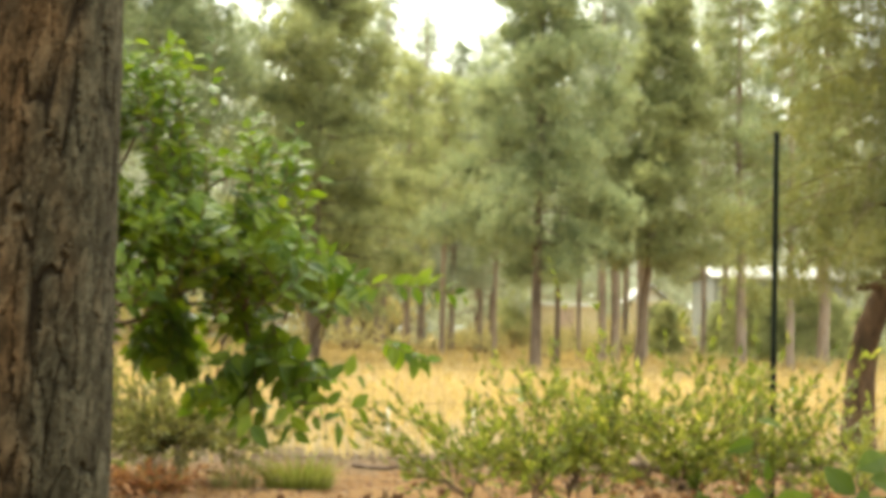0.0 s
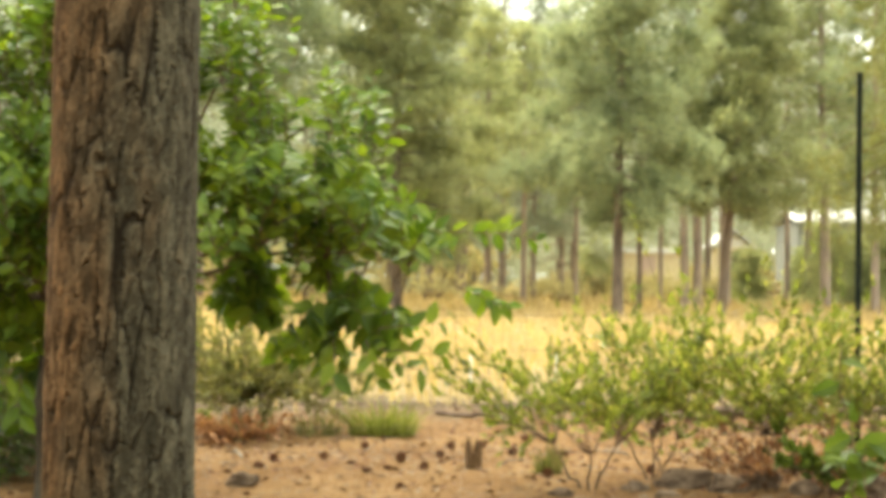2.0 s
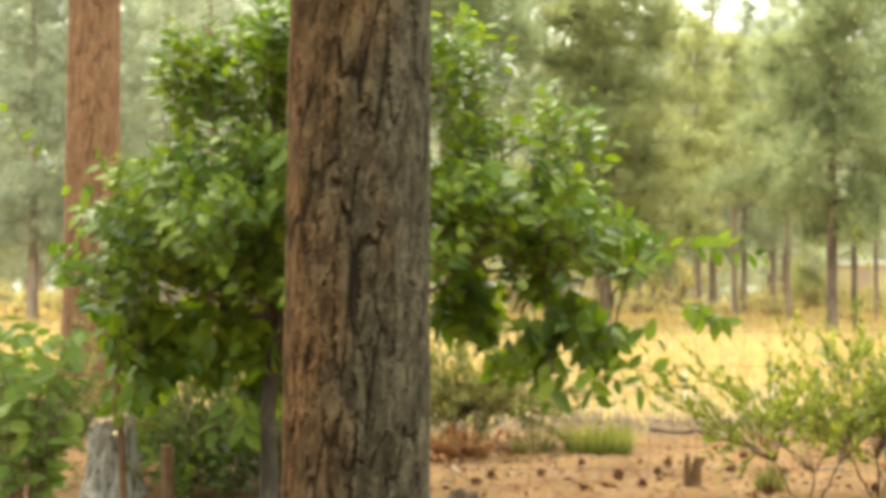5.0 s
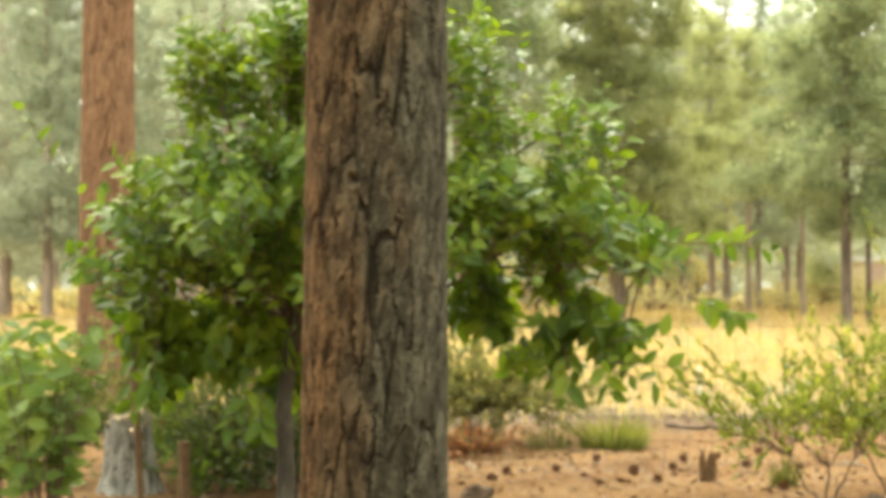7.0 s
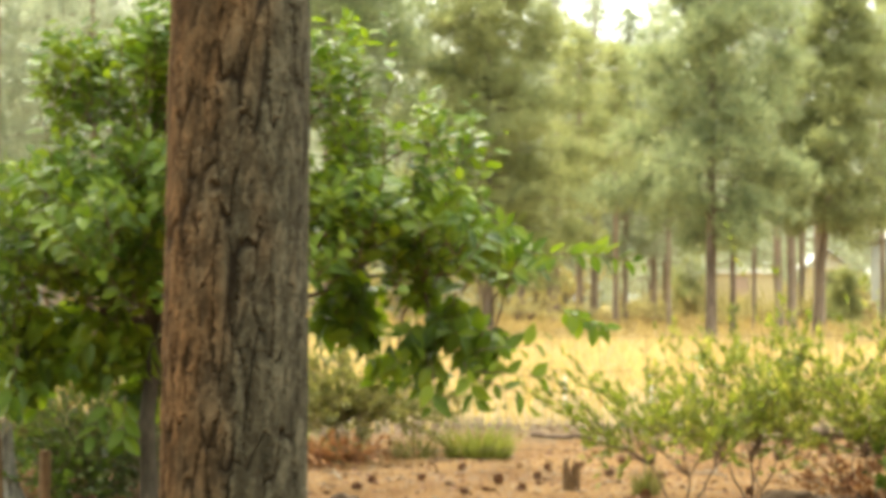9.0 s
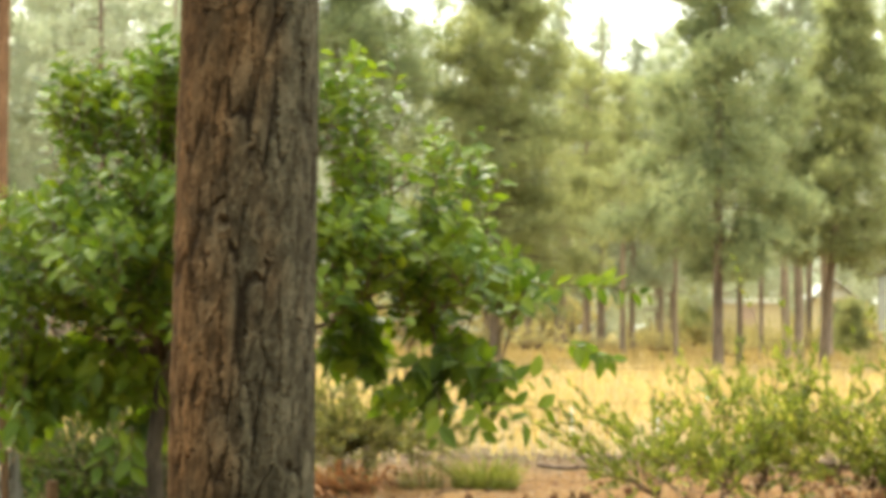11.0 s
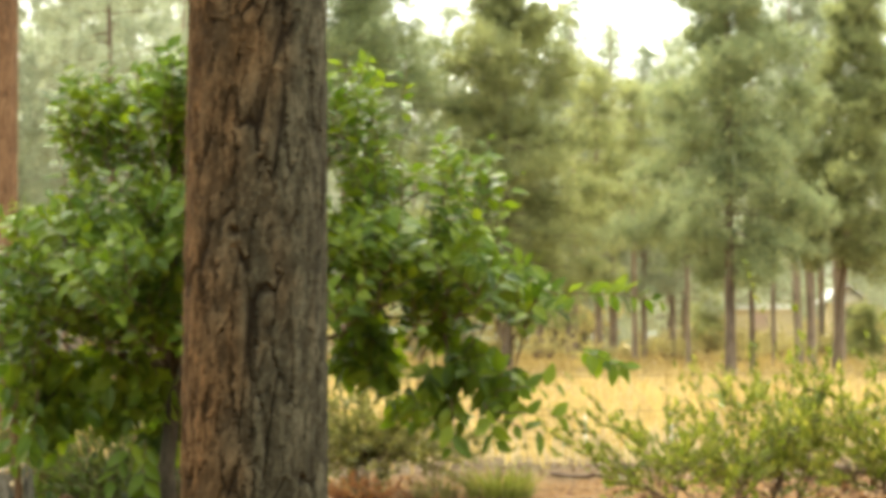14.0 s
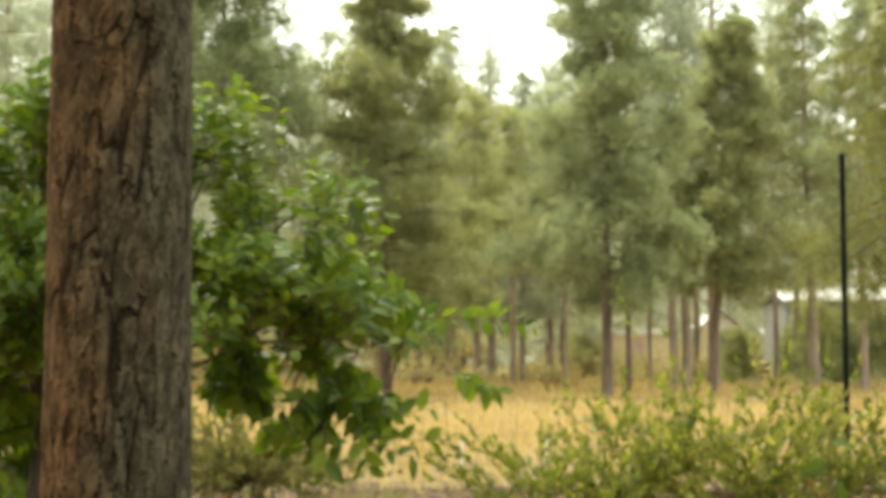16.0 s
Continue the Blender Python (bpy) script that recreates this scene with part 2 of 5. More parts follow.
M_WALL = plain("grey_painted_siding", (0.2, 0.21, 0.19), (0.34, 0.34, 0.3), 1.0)
M_CREAM = plain("cream_painted_siding", (0.6, 0.5, 0.3), (0.78, 0.68, 0.45), 1.0)
M_TRIM = plain("white_trim_paint", (0.7, 0.69, 0.64), (0.82, 0.8, 0.75), 2.0)
M_GLASS = plain("dark_window_glass", (0.02, 0.025, 0.03), (0.04, 0.05, 0.06), 2.0, 0.08, 0.6, relief=0.0)
M_LOG = plain("peeled_log", (0.42, 0.3, 0.16), (0.66, 0.52, 0.32), 2.0)
M_REDDOOR = plain("faded_rose_paint", (0.52, 0.38, 0.31), (0.6, 0.46, 0.38), 2.0)

# ---- mesh helpers ----
rng = np.random.default_rng(7)


def mesh_of(name, verts, faces, material, smooth=False):
    """A mesh from arrays: faces all of one corner count."""
    v, f = np.asarray(verts, np.float32), np.asarray(faces, np.int32)
    me = bpy.data.meshes.new(name)
    me.vertices.add(len(v))
    me.vertices.foreach_set("co", v.ravel())
    me.loops.add(f.size)
    me.loops.foreach_set("vertex_index", f.ravel())
    me.polygons.add(len(f))
    me.polygons.foreach_set("loop_start", np.arange(0, f.size, f.shape[1], dtype=np.int32))
    me.polygons.foreach_set("use_smooth", np.full(len(f), smooth))
    me.update(calc_edges=True)
    me.materials.append(material)
    return me


def hang(name, me, parent=None, label=""):
    ob = new(name, me)
    ob.parent = parent
    return tagged(ob, label) if label else ob


def part(name, bm, material, parent, label=""):
    me = bpy.data.meshes.new(name)
    bm.to_mesh(me)
    bm.free()
    me.materials.append(material)
    return hang(name, me, parent, label)


def base(name, x, y, z, label, category, group="", kind="", rz=0.0):
    ob = new(name)
    ob.empty_display_size = 0.1
    ob.matrix_basis = pose(x, y, z, 0, 0, rz)
    return tagged(ob, label, category, group, kind)


def unit(v):
    v = np.asarray(v, float)
    return v / np.maximum(np.linalg.norm(v, axis=-1, keepdims=True), 1e-9)


class Soup:
    """Gathers pieces of one mesh."""

    def __init__(self):
        self.v, self.f, self.n = [], [], 0

    def put(self, v, f):
        v = np.asarray(v, float).reshape(-1, 3)
        self.v.append(v)
        self.f.append(np.asarray(f) + self.n)
        self.n += len(v)

    def mesh(self, name, material, smooth=False):
        return mesh_of(name, np.concatenate(self.v), np.concatenate(self.f), material, smooth)


def tube(soup, pts, radii, sides=7):
    """A tapered round limb along points, in quads, with a pointed end."""
    pts, radii = np.asarray(pts, float), np.asarray(radii, float)
    along = unit(np.gradient(pts, axis=0))
    ref = np.array([0.31, 0.17, 0.93]) if abs(along[0] @ np.array([0.31, 0.17, 0.93])) < 0.95 else np.array([1.0, 0, 0])
    a = unit(np.cross(along, ref))
    b = np.cross(along, a)
    ang = np.linspace(0, 2 * np.pi, sides, endpoint=False)
    ring = pts[:, None] + radii[:, None, None] * (np.cos(ang)[None, :, None] * a[:, None] + np.sin(ang)[None, :, None] * b[:, None])
    i = np.arange(len(pts) - 1)[:, None] * sides
    k = np.arange(sides)[None]
    k2 = (k + 1) % sides
    f = np.stack([i + k, i + k2, i + sides + k2, i + sides + k], -1).reshape(-1, 4)
    soup.put(ring, f)
    last = (len(pts) - 1) * sides
    cap = [(last, last + q, last + q + 1, last + q + 2) for q in range(1, sides - 2, 2)]
    soup.f[-1] = np.concatenate([soup.f[-1], np.asarray(cap) + soup.n - len(pts) * sides]) if cap else soup.f[-1]


def bent(start, end, lift=0.0, wob=0.05, n=7):
    """Points on a curved line from start to end."""
    t = np.linspace(0, 1, n)[:, None]
    s, e = np.asarray(start, float), np.asarray(end, float)
    p = s + (e - s) * t
    p[:, 2] += lift * 4 * (t * (1 - t))[:, 0]
    jitter = rng.normal(0, wob, (n, 3)) * np.linalg.norm(e - s) * (t * (1 - t)) * 2
    return p + jitter


def leaf_form(length, width, fold=0.25, curl=0.15):
    """One leaf: pointed oval, folded along its rib, its tip curling down. Lies along +x, up is +z."""
    xs = np.array([0.0, 0.12, 0.35, 0.62, 0.85, 1.0])
    ws = np.array([0.04, 0.5, 0.98, 0.82, 0.38, 0.0]) * 0.5
    rib = np.stack([xs * length, 0 * xs, -curl * length * xs**2], 1)
    left = np.stack([xs * length, ws * width, -curl * length * xs**2 + fold * ws * width], 1)
    right = left * [1, -1, 1]
    v = np.concatenate([rib, left, right])
    f = []
    for q in range(5):
        f += [(q, q + 1, 6 + q + 1, 6 + q), (q + 1, q, 12 + q, 12 + q + 1)]
    return v, np.array(f)


def blade_form(length, width):
    """A simple narrow leaf of two quads, folded."""
    v = np.array([(0, 0, 0), (0.45, 0.5, 0.12), (1, 0, -0.08), (0.45, -0.5, 0.12), (0.45, 0, 0)]) * [length, width, width]
    return v, np.array([(0, 4, 2, 1), (0, 3, 2, 4)])


def frames_of(ahead, upish):
    x = unit(ahead)
    y = unit(np.cross(upish, x))
    return np.stack([x, y, np.cross(x, y)], -1)


def scatter(soup, form, where, ahead, upish, size):
    """Copies of a leaf form, one for each row of where."""
    v, f = form
    rot = frames_of(ahead, upish)
    pts = np.einsum("nij,kj->nki", rot, v) * np.asarray(size)[:, None, None] + np.asarray(where)[:, None]
    faces = f[None] + (np.arange(len(pts)) * len(v))[:, None, None]
    soup.put(pts.reshape(-1, 3), faces.reshape(-1, f.shape[1]))


# ---- ground ----
def ground():
    ys = np.concatenate([np.linspace(-14, 8, 23), np.linspace(8.2, 20, 90), np.linspace(20.6, 70, 70), np.geomspace(75, 2600, 30)])
    xs = np.concatenate([-np.geomspace(1500, 9, 24), np.linspace(-8.5, 8.5, 130), np.geomspace(9, 1500, 24)])
    gx, gy = np.meshgrid(xs, ys)
    z = np.array([0.05 * noise.noise(Vector((x * 0.35, y * 0.35, 0))) + 0.022 * noise.noise(Vector((x * 1.9, y * 1.9, 3))) for x, y in zip(gx.ravel(), gy.ravel())])
    far = np.clip((gy.ravel() - 90) / 60, 0, 1)
    z = z * (1 - far) - 0.01
    n = len(xs)
    i = (np.arange(len(ys) - 1)[:, None] * n + np.arange(n - 1)[None]).ravel()
    f = np.stack([i, i + 1, i + n + 1, i + n], -1)
    ob = new("ground", mesh_of("ground", np.stack([gx.ravel(), gy.ravel(), z], 1), f, M_GROUND, True))
    return tagged(ob, "orange pine-needle litter turning into a dry golden field", "ground", kind="structure")


def height(x, y):
    """The ground's height."""
    z = 0.05 * noise.noise(Vector((x * 0.35, y * 0.35, 0))) + 0.022 * noise.noise(Vector((x * 1.9, y * 1.9, 3)))
    return z * (1 - min(max((y - 90) / 60, 0), 1)) - 0.01


ground()


# ---- pines ----
def needle_tufts(where, ahead, size, per, slim=0.15):
    """Tufts of thin needles round the given ends of twigs."""
    n = len(where)
    d = rng.normal(0, 1, (n, per, 3))
    d = unit(unit(d) + 0.75 * unit(ahead)[:, None] + np.array([0, 0, 0.25]))
    side = unit(np.cross(d, rng.normal(0, 1, (n, per, 3))))
    ln = size[:, None, None] * rng.uniform(0.65, 1.15, (n, per, 1))
    w = ln * slim
    a = where[:, None] + d * ln * 0.08
    v = np.stack([a + d * ln * 0.35 - side * w * 0.5, a + d * ln * 0.35 + side * w * 0.5, a + d * ln], 2)
    v[:, :, 0] -= d * ln * 0.3
    f = np.arange(n * per * 3).reshape(-1, 3)
    return v.reshape(-1, 3), f


def pine(name, H, r0, crown_z, R, tufts, size, per, leaf_mat, bark_mat, label, group, lean=0.0, open_=0.0, power=0.8, dead=3, sides=3):
    """A pine at the origin: bent trunk, whorls of limbs, and clumps of needles on their outer parts."""
    root = base(name, 0, 0, 0, label, "tree", group)
    zs = np.linspace(-0.15, H, 15)
    sway = np.cumsum(rng.normal(0, 0.018, (15, 2)), 0) * H / 14
    mid = np.column_stack([sway[:, 0] + lean * zs, sway[:, 1], zs])
    rad = r0 * np.clip(1 - 0.93 * zs / H, 0.03, 1) ** 0.8
    rad[0] *= 1.25
    s = Soup()
    tube(s, mid, rad, 10)
    hang("trunk", s.mesh("trunk", bark_mat, True), root)
    limbs = Soup()
    where, ahead, sizes = [], [], []
    count = int(20 + (H - crown_z) * 5.5)
    share = max(2, tufts // count)
    for q in range(count):
        t = (q + rng.uniform(0, 0.9)) / count
        if rng.random() < open_ * 0.6:
            continue
        z = crown_z + (H - crown_z) * t
        a = q * 2.4 + rng.normal(0, 0.5)
        prof = min(1.0, (t + 0.14) / 0.26) * (1 - t) ** power + 0.05
        L = R * prof * rng.uniform(0.55, 1.12) / 0.86
        c = np.array([np.interp(z, zs, mid[:, 0]), np.interp(z, zs, mid[:, 1]), z])
        rise = -0.32 + 0.85 * t + rng.normal(0, 0.1)
        end = c + np.array([math.cos(a), math.sin(a), rise]) * L
        pts = bent(c, end, 0.03 * L, 0.07, 6)
        tube(limbs, pts, np.linspace(max(0.012, 0.16 * r0 * (1 - t) + 0.02), 0.008, 6), sides)
        k = max(3, int(share * (0.35 + L / R)))
        knots = np.sort(rng.uniform(0.25, 1.0, max(2, int(L / 0.55))))
        u = np.clip(rng.choice(knots, k) + rng.normal(0, 0.05, k), 0.03, 1.05)
        p = np.stack([np.interp(u, np.linspace(0, 1, 6), pts[:, i]) for i in range(3)], 1)
        out = unit(end - c)
        clump = 0.16 + 0.1 * min(L, 2.5)
        off = rng.normal(0, 1, (k, 3)) * clump * [0.9, 0.9, 0.5] + np.array([0, 0, 0.08])
        where.append(p + off)
        ahead.append(unit(out + unit(off) * 0.7))
        sizes.append(size * rng.uniform(0.75, 1.25, k))
    for q in range(dead):
        z = crown_z * rng.uniform(0.45, 1.0)
        a = rng.uniform(0, 6.28)
        c = np.array([np.interp(z, zs, mid[:, 0]), np.interp(z, zs, mid[:, 1]), z])
        tube(limbs, bent(c, c + np.array([math.cos(a), math.sin(a), -0.15]) * rng.uniform(0.4, 1.0), 0, 0.08, 5), np.linspace(0.022, 0.006, 5), 5)
    where.append(mid[-1:] + [[0, 0, 0.05]])
    ahead.append(np.array([[0, 0, 1.0]]))
    sizes.append(np.array([size]))
    tagged(hang("branchwork", limbs.mesh("branchwork", bark_mat, True), root), kind="stuff")
    v, f = needle_tufts(np.concatenate(where), np.concatenate(ahead), np.concatenate(sizes), per)
    tagged(hang("crown", mesh_of("crown", v, f, leaf_mat), root), kind="stuff")
    return root


def stand(x, y, rz=0.0, s=1.0):
    return pose(x, y, height(x, y) - 0.03, 0, 0, rz) @ Matrix.Scale(s, 4)


GROVE = "pines across the field"
# single pines at the field's far side: x, y, height, trunk radius, crown foot, crown radius, tufts, foliage, lean, openness
# the haze on these trees is needle and far-bark colour; no smoke is modelled
for x, y, H, r0, cz, R, tufts, mat, lean, gap, text in (
    (4.15, 52, 17.0, 0.17, 3.2, 2.7, 9000, M_PINE, 0.004, 0.0, "dense young ponderosa pine with a straight bare lower trunk"),
    (7.85, 57, 12.1, 0.15, 3.7, 2.4, 5500, M_PINE_YEL, 0.085, 0.0, "smaller pine with a leaning slender trunk in dry grass"),
    (-2.75, 60, 14.4, 0.2, 2.4, 3.8, 11000, M_PINE_YEL, 0.0, 0.0, "broad yellow-green pine with a pointed top"),
    (-0.6, 78, 16.0, 0.14, 3.0, 2.2, 1700, M_PINE_HAZED, 0.0, 0.2, "hazy slender pine with a thin crown"),
    (1.2, 80, 16.2, 0.11, 7.0, 1.5, 420, M_PINE_HAZED, 0.0, 0.6, "sparse half-bare pine with few needles"),
    (2.6, 81, 14.4, 0.14, 3.0, 2.4, 1900, M_PINE_HAZED, 0.0, 0.1, "hazy rounded pine in smoke"),
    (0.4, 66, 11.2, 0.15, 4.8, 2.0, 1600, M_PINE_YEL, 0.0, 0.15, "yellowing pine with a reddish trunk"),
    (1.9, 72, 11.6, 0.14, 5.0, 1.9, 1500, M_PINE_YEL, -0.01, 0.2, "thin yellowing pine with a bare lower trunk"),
    (3.8, 82, 13.8, 0.14, 3.5, 2.2, 1700, M_PINE_HAZED, 0.0, 0.1, "hazy green pine behind the field"),
    (9.7, 69.6, 20.5, 0.26, 5.4, 3.1, 2600, M_PINE_HAZED, 0.0, 0.25, "tall pine with airy feathered boughs"),
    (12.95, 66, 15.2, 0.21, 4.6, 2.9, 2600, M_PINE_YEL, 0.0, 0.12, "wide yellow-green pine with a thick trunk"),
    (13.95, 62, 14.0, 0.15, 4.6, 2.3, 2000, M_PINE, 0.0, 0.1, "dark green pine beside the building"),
    (13.2, 76, 17.0, 0.13, 5.2, 2.6, 1800, M_PINE_HAZED, 0.0, 0.1, "hazy pine with a reddish trunk"),
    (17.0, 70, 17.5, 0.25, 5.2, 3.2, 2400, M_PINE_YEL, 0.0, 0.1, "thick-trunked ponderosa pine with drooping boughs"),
    (5.5, 60, 12.5, 0.11, 5.6, 1.3, 800, M_PINE_HAZED, 0.01, 0.2, "thin pole-like pine with a small crown"),
    (7.05, 68, 13.0, 0.1, 5.8, 1.5, 800, M_PINE_HAZED, 0.0, 0.2, "thin reddish pine with a small crown"),
    (7.7, 66, 15.0, 0.17, 5.2, 2.2, 1500, M_PINE_HAZED, 0.0, 0.1, "straight pine standing close to its neighbour"),
    (8.3, 66.5, 15.5, 0.19, 5.4, 2.2, 1500, M_PINE_HAZED, 0.0, 0.1, "straight reddish pine standing close to its neighbour"),
    (3.7, 66, 10.5, 0.1, 4.6, 1.5, 800, M_PINE_YEL, 0.0, 0.2, "thin young pine with haze-paled needles"),
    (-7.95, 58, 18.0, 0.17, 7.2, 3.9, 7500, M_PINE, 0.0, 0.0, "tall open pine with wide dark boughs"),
    (-13.75, 50, 17.0, 0.13, 7.8, 1.9, 1100, M_PINE_HAZED, 0.0, 0.3, "slim pine with a long bare trunk and thin crown"),
    (-17.3, 74, 20.0, 0.17, 5.0, 3.0, 1900, M_PINE_HAZED, 0.0, 0.2, "hazy tall pine dissolving in smoke"),
    (-22.6, 75, 20.0, 0.17, 4.0, 3.2, 2000, M_PINE_HAZED, 0.0, 0.2, "hazy tall pine dissolving in smoke"),
    (-24.0, 62.5, 17.0, 0.2, 3.0, 3.4, 4000, M_PINE_HAZED, 0.0, 0.1, "broad green pine beyond the field, paled with painted haze"),
    (-27.0, 66, 18.0, 0.25, 3.0, 3.4, 2000, M_PINE_HAZED, 0.0, 0.1, "broad green pine beyond the field, paled with painted haze"),
    (-14.3, 74, 19.0, 0.15, 4.0, 3.0, 1900, M_PINE_HAZED, 0.0, 0.2, "hazy tall pine dissolving in smoke"),
    (-19.8, 82, 21.0, 0.15, 4.0, 3.2, 1900, M_PINE_HAZED, 0.0, 0.15, "hazy tall pine dissolving in smoke"),
    (-12.0, 76, 15.0, 0.15, 3.0, 3.0, 1800, M_PINE_HAZED, 0.0, 0.1, "hazy pine standing behind the fruit tree"),
    (-8.0, 82, 15.2, 0.15, 3.0, 2.6, 1700, M_PINE_HAZED, 0.0, 0.1, "hazy pine standing behind the fruit tree"),
    (-2.2, 85, 16.6, 0.15, 3.0, 2.8, 1900, M_PINE_HAZED, 0.0, 0.1, "hazy full pine in smoke"),
    (-4.4, 88, 15.0, 0.15, 3.0, 2.8, 1900, M_PINE_HAZED, 0.0, 0.1, "hazy full pine in smoke"),
    (4.6, 86, 15.4, 0.15, 3.0, 2.7, 1900, M_PINE_HAZED, 0.0, 0.1, "hazy full pine in smoke"),
    (10.6, 82, 19.0, 0.17, 4.0, 3.0, 2000, M_PINE_HAZED, 0.0, 0.15, "tall hazy pine behind the field"),
    (14.9, 80, 19.5, 0.17, 4.6, 3.0, 2000, M_PINE_HAZED, 0.0, 0.15, "tall hazy pine behind the field"),
    (18.8, 78, 19.0, 0.17, 4.6, 3.2, 2000, M_PINE_HAZED, 0.0, 0.15, "tall hazy pine behind the field"),
    (-17.9, 68, 20.0, 0.22, 3.5, 3.2, 2400, M_PINE_HAZED, 0.0, 0.1, "hazy tall pine dissolving in smoke"),
    (-15.9, 80, 21.0, 0.15, 4.0, 3.0, 2200, M_PINE_HAZED, 0.0, 0.1, "hazy tall pine dissolving in smoke"),
    (-10.2, 80, 18.5, 0.15, 4.0, 2.8, 2000, M_PINE_HAZED, 0.0, 0.1, "hazy tall pine dissolving in smoke"),
    (-2.4, 84, 17.1, 0.14, 5.0, 2.0, 1500, M_PINE_HAZED, 0.0, 0.15, "hazy pine with a pointed top"),
    (-0.9, 83, 16.4, 0.14, 5.0, 1.6, 1200, M_PINE_HAZED, 0.0, 0.25, "hazy slim pine with a ragged top"),
    (1.1, 83, 15.8, 0.14, 5.0, 1.9, 1500, M_PINE_HAZED, 0.0, 0.15, "hazy pine with a pointed top"),
    (-21.3, 62, 19.0, 0.2, 2.5, 3.0, 3000, M_PINE_HAZED, 0.0, 0.05, "hazy tall pine dissolving in smoke"),
    (-18.6, 63, 19.5, 0.2, 3.0, 2.8, 3000, M_PINE_HAZED, 0.0, 0.05, "hazy tall pine dissolving in smoke"),
    (-13.2, 66, 19.0, 0.2, 3.5, 2.6, 2600, M_PINE_HAZED, 0.0, 0.1, "hazy tall pine dissolving in smoke"),
    (-6.6, 84, 17.0, 0.15, 3.0, 3.2, 2200, M_PINE_HAZED, 0.0, 0.1, "hazy pine standing behind the fruit tree"),
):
    # from 62 m on, trunks take the bark with haze in its colour
    tree = pine("pine_tree", H, r0, cz, R, tufts * 3 // 2 if x < -12 else tufts, 0.3, 12, mat, M_MID_BARK if y < 62 else M_HAZED_BARK, text, GROVE, lean, gap, 0.68)
    tree.matrix_basis = stand(x, y, 0 if lean else x * 37)

# the far wood: two built pines, copied
FARWOOD = "pines of the far wood"
wood = [pine("pine_tree", 18.0, 0.16, 2.2, 3.1, 1250, 0.6, 7, M_PINE_HAZED, M_HAZED_BARK, "hazy pine of the far wood behind the field", FARWOOD, sides=3),
        pine("pine_tree", 20.5, 0.18, 3.6, 2.9, 1100, 0.6, 7, M_PINE_HAZED, M_HAZED_BARK, "hazy pine of the far wood behind the field", FARWOOD, 0.0, 0.2, sides=3)]
spots = []
for row, (y0, step) in enumerate(((99, 4.2), (112, 4.6), (128, 5.2))):
    for q in range(int(-72 / step), int(64 / step)):
        x = q * step + rng.uniform(-1.6, 1.6)
        if row == 0 and 8 < x < 26:
            continue
        spots.append((x, y0 + rng.uniform(-4, 4)))
for q, (x, y) in enumerate(spots):
    m = stand(x, y, rng.uniform(0, 360), rng.uniform(0.78, 1.1) + (0.22 if x < -12 else 0.0))
    if q < 2:
        wood[q].matrix_basis = m
    else:
        t = wood[q % 2]
        c = copy_thing(t, m)
        c.matrix_basis = m
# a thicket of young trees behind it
low = pine("pine_tree", 9.0, 0.16, 0.15, 3.0, 1300, 0.6, 7, M_PINE_HAZED, M_HAZED_BARK, "hazy young pine with boughs down to the ground", "thicket behind the far wood", power=0.5)
for q in range(46):
    m = stand(-78 + q * 3.3 + rng.uniform(-1, 1), rng.uniform(136, 150), rng.uniform(0, 360), rng.uniform(0.7, 1.15))
    if q:
        copy_thing(low, m).matrix_basis = m
    else:
        low.matrix_basis = m


# unseen pines added behind the camera to block sky light from the front
shade = pine("pine_tree", 15.0, 0.2, 0.8, 3.2, 2600, 0.5, 8, M_SIDE, M_DARKBARK, "unseen dark pine added behind the walker to block light", "pines behind the walker", power=0.5)
for q, (x, y, k) in enumerate(((-3.0, -12.0, 0.7), (3.0, -12.5, 0.74), (8.6, -11.0, 0.7), (-9.0, -11.0, 0.72), (0.4, -16.5, 0.8), (6.2, -17.0, 0.76), (-6.0, -16.5, 0.78), (14.0, -8.0, 0.64), (-14.5, -7.0, 0.66))):
    m = stand(x, y, q * 67, k)
    if q:
        copy_thing(shade, m).matrix_basis = m
    else:
        shade.matrix_basis = m


# ---- the near pine trunk ----
def cells(u, z, around, cw, ch, seed):
    """Distance to the nearest border of uneven cells, and a chance number for each cell; u runs round the trunk."""
    q = np.random.default_rng(seed)
    nu = max(3, round(around / cw))
    cw = around / nu
    nz = int((z.max() - z.min()) / ch) + 4
    jit = q.uniform(0.05, 0.95, (nu, nz, 2))
    luck = q.random((nu, nz))
    z0 = z.min() - ch
    iu, iz = np.floor(u / cw).astype(int), np.floor((z - z0) / ch).astype(int)
    f1, f2, who = np.full(u.shape, 9.0), np.full(u.shape, 9.0), np.zeros(u.shape)
    for du in (-2, -1, 0, 1, 2):
        for dz in (-1, 0, 1):
            cu, cz = iu + du, np.clip(iz + dz, 0, nz - 1)
            p = jit[cu % nu, cz]
            d = np.hypot(u / cw - cu - p[..., 0], (z - z0) / ch - cz - p[..., 1])
            near = d < f1
            f2 = np.where(near, f1, np.minimum(f2, d))
            who = np.where(near, luck[cu % nu, cz], who)
            f1 = np.where(near, d, f1)
    return f2 - f1, who


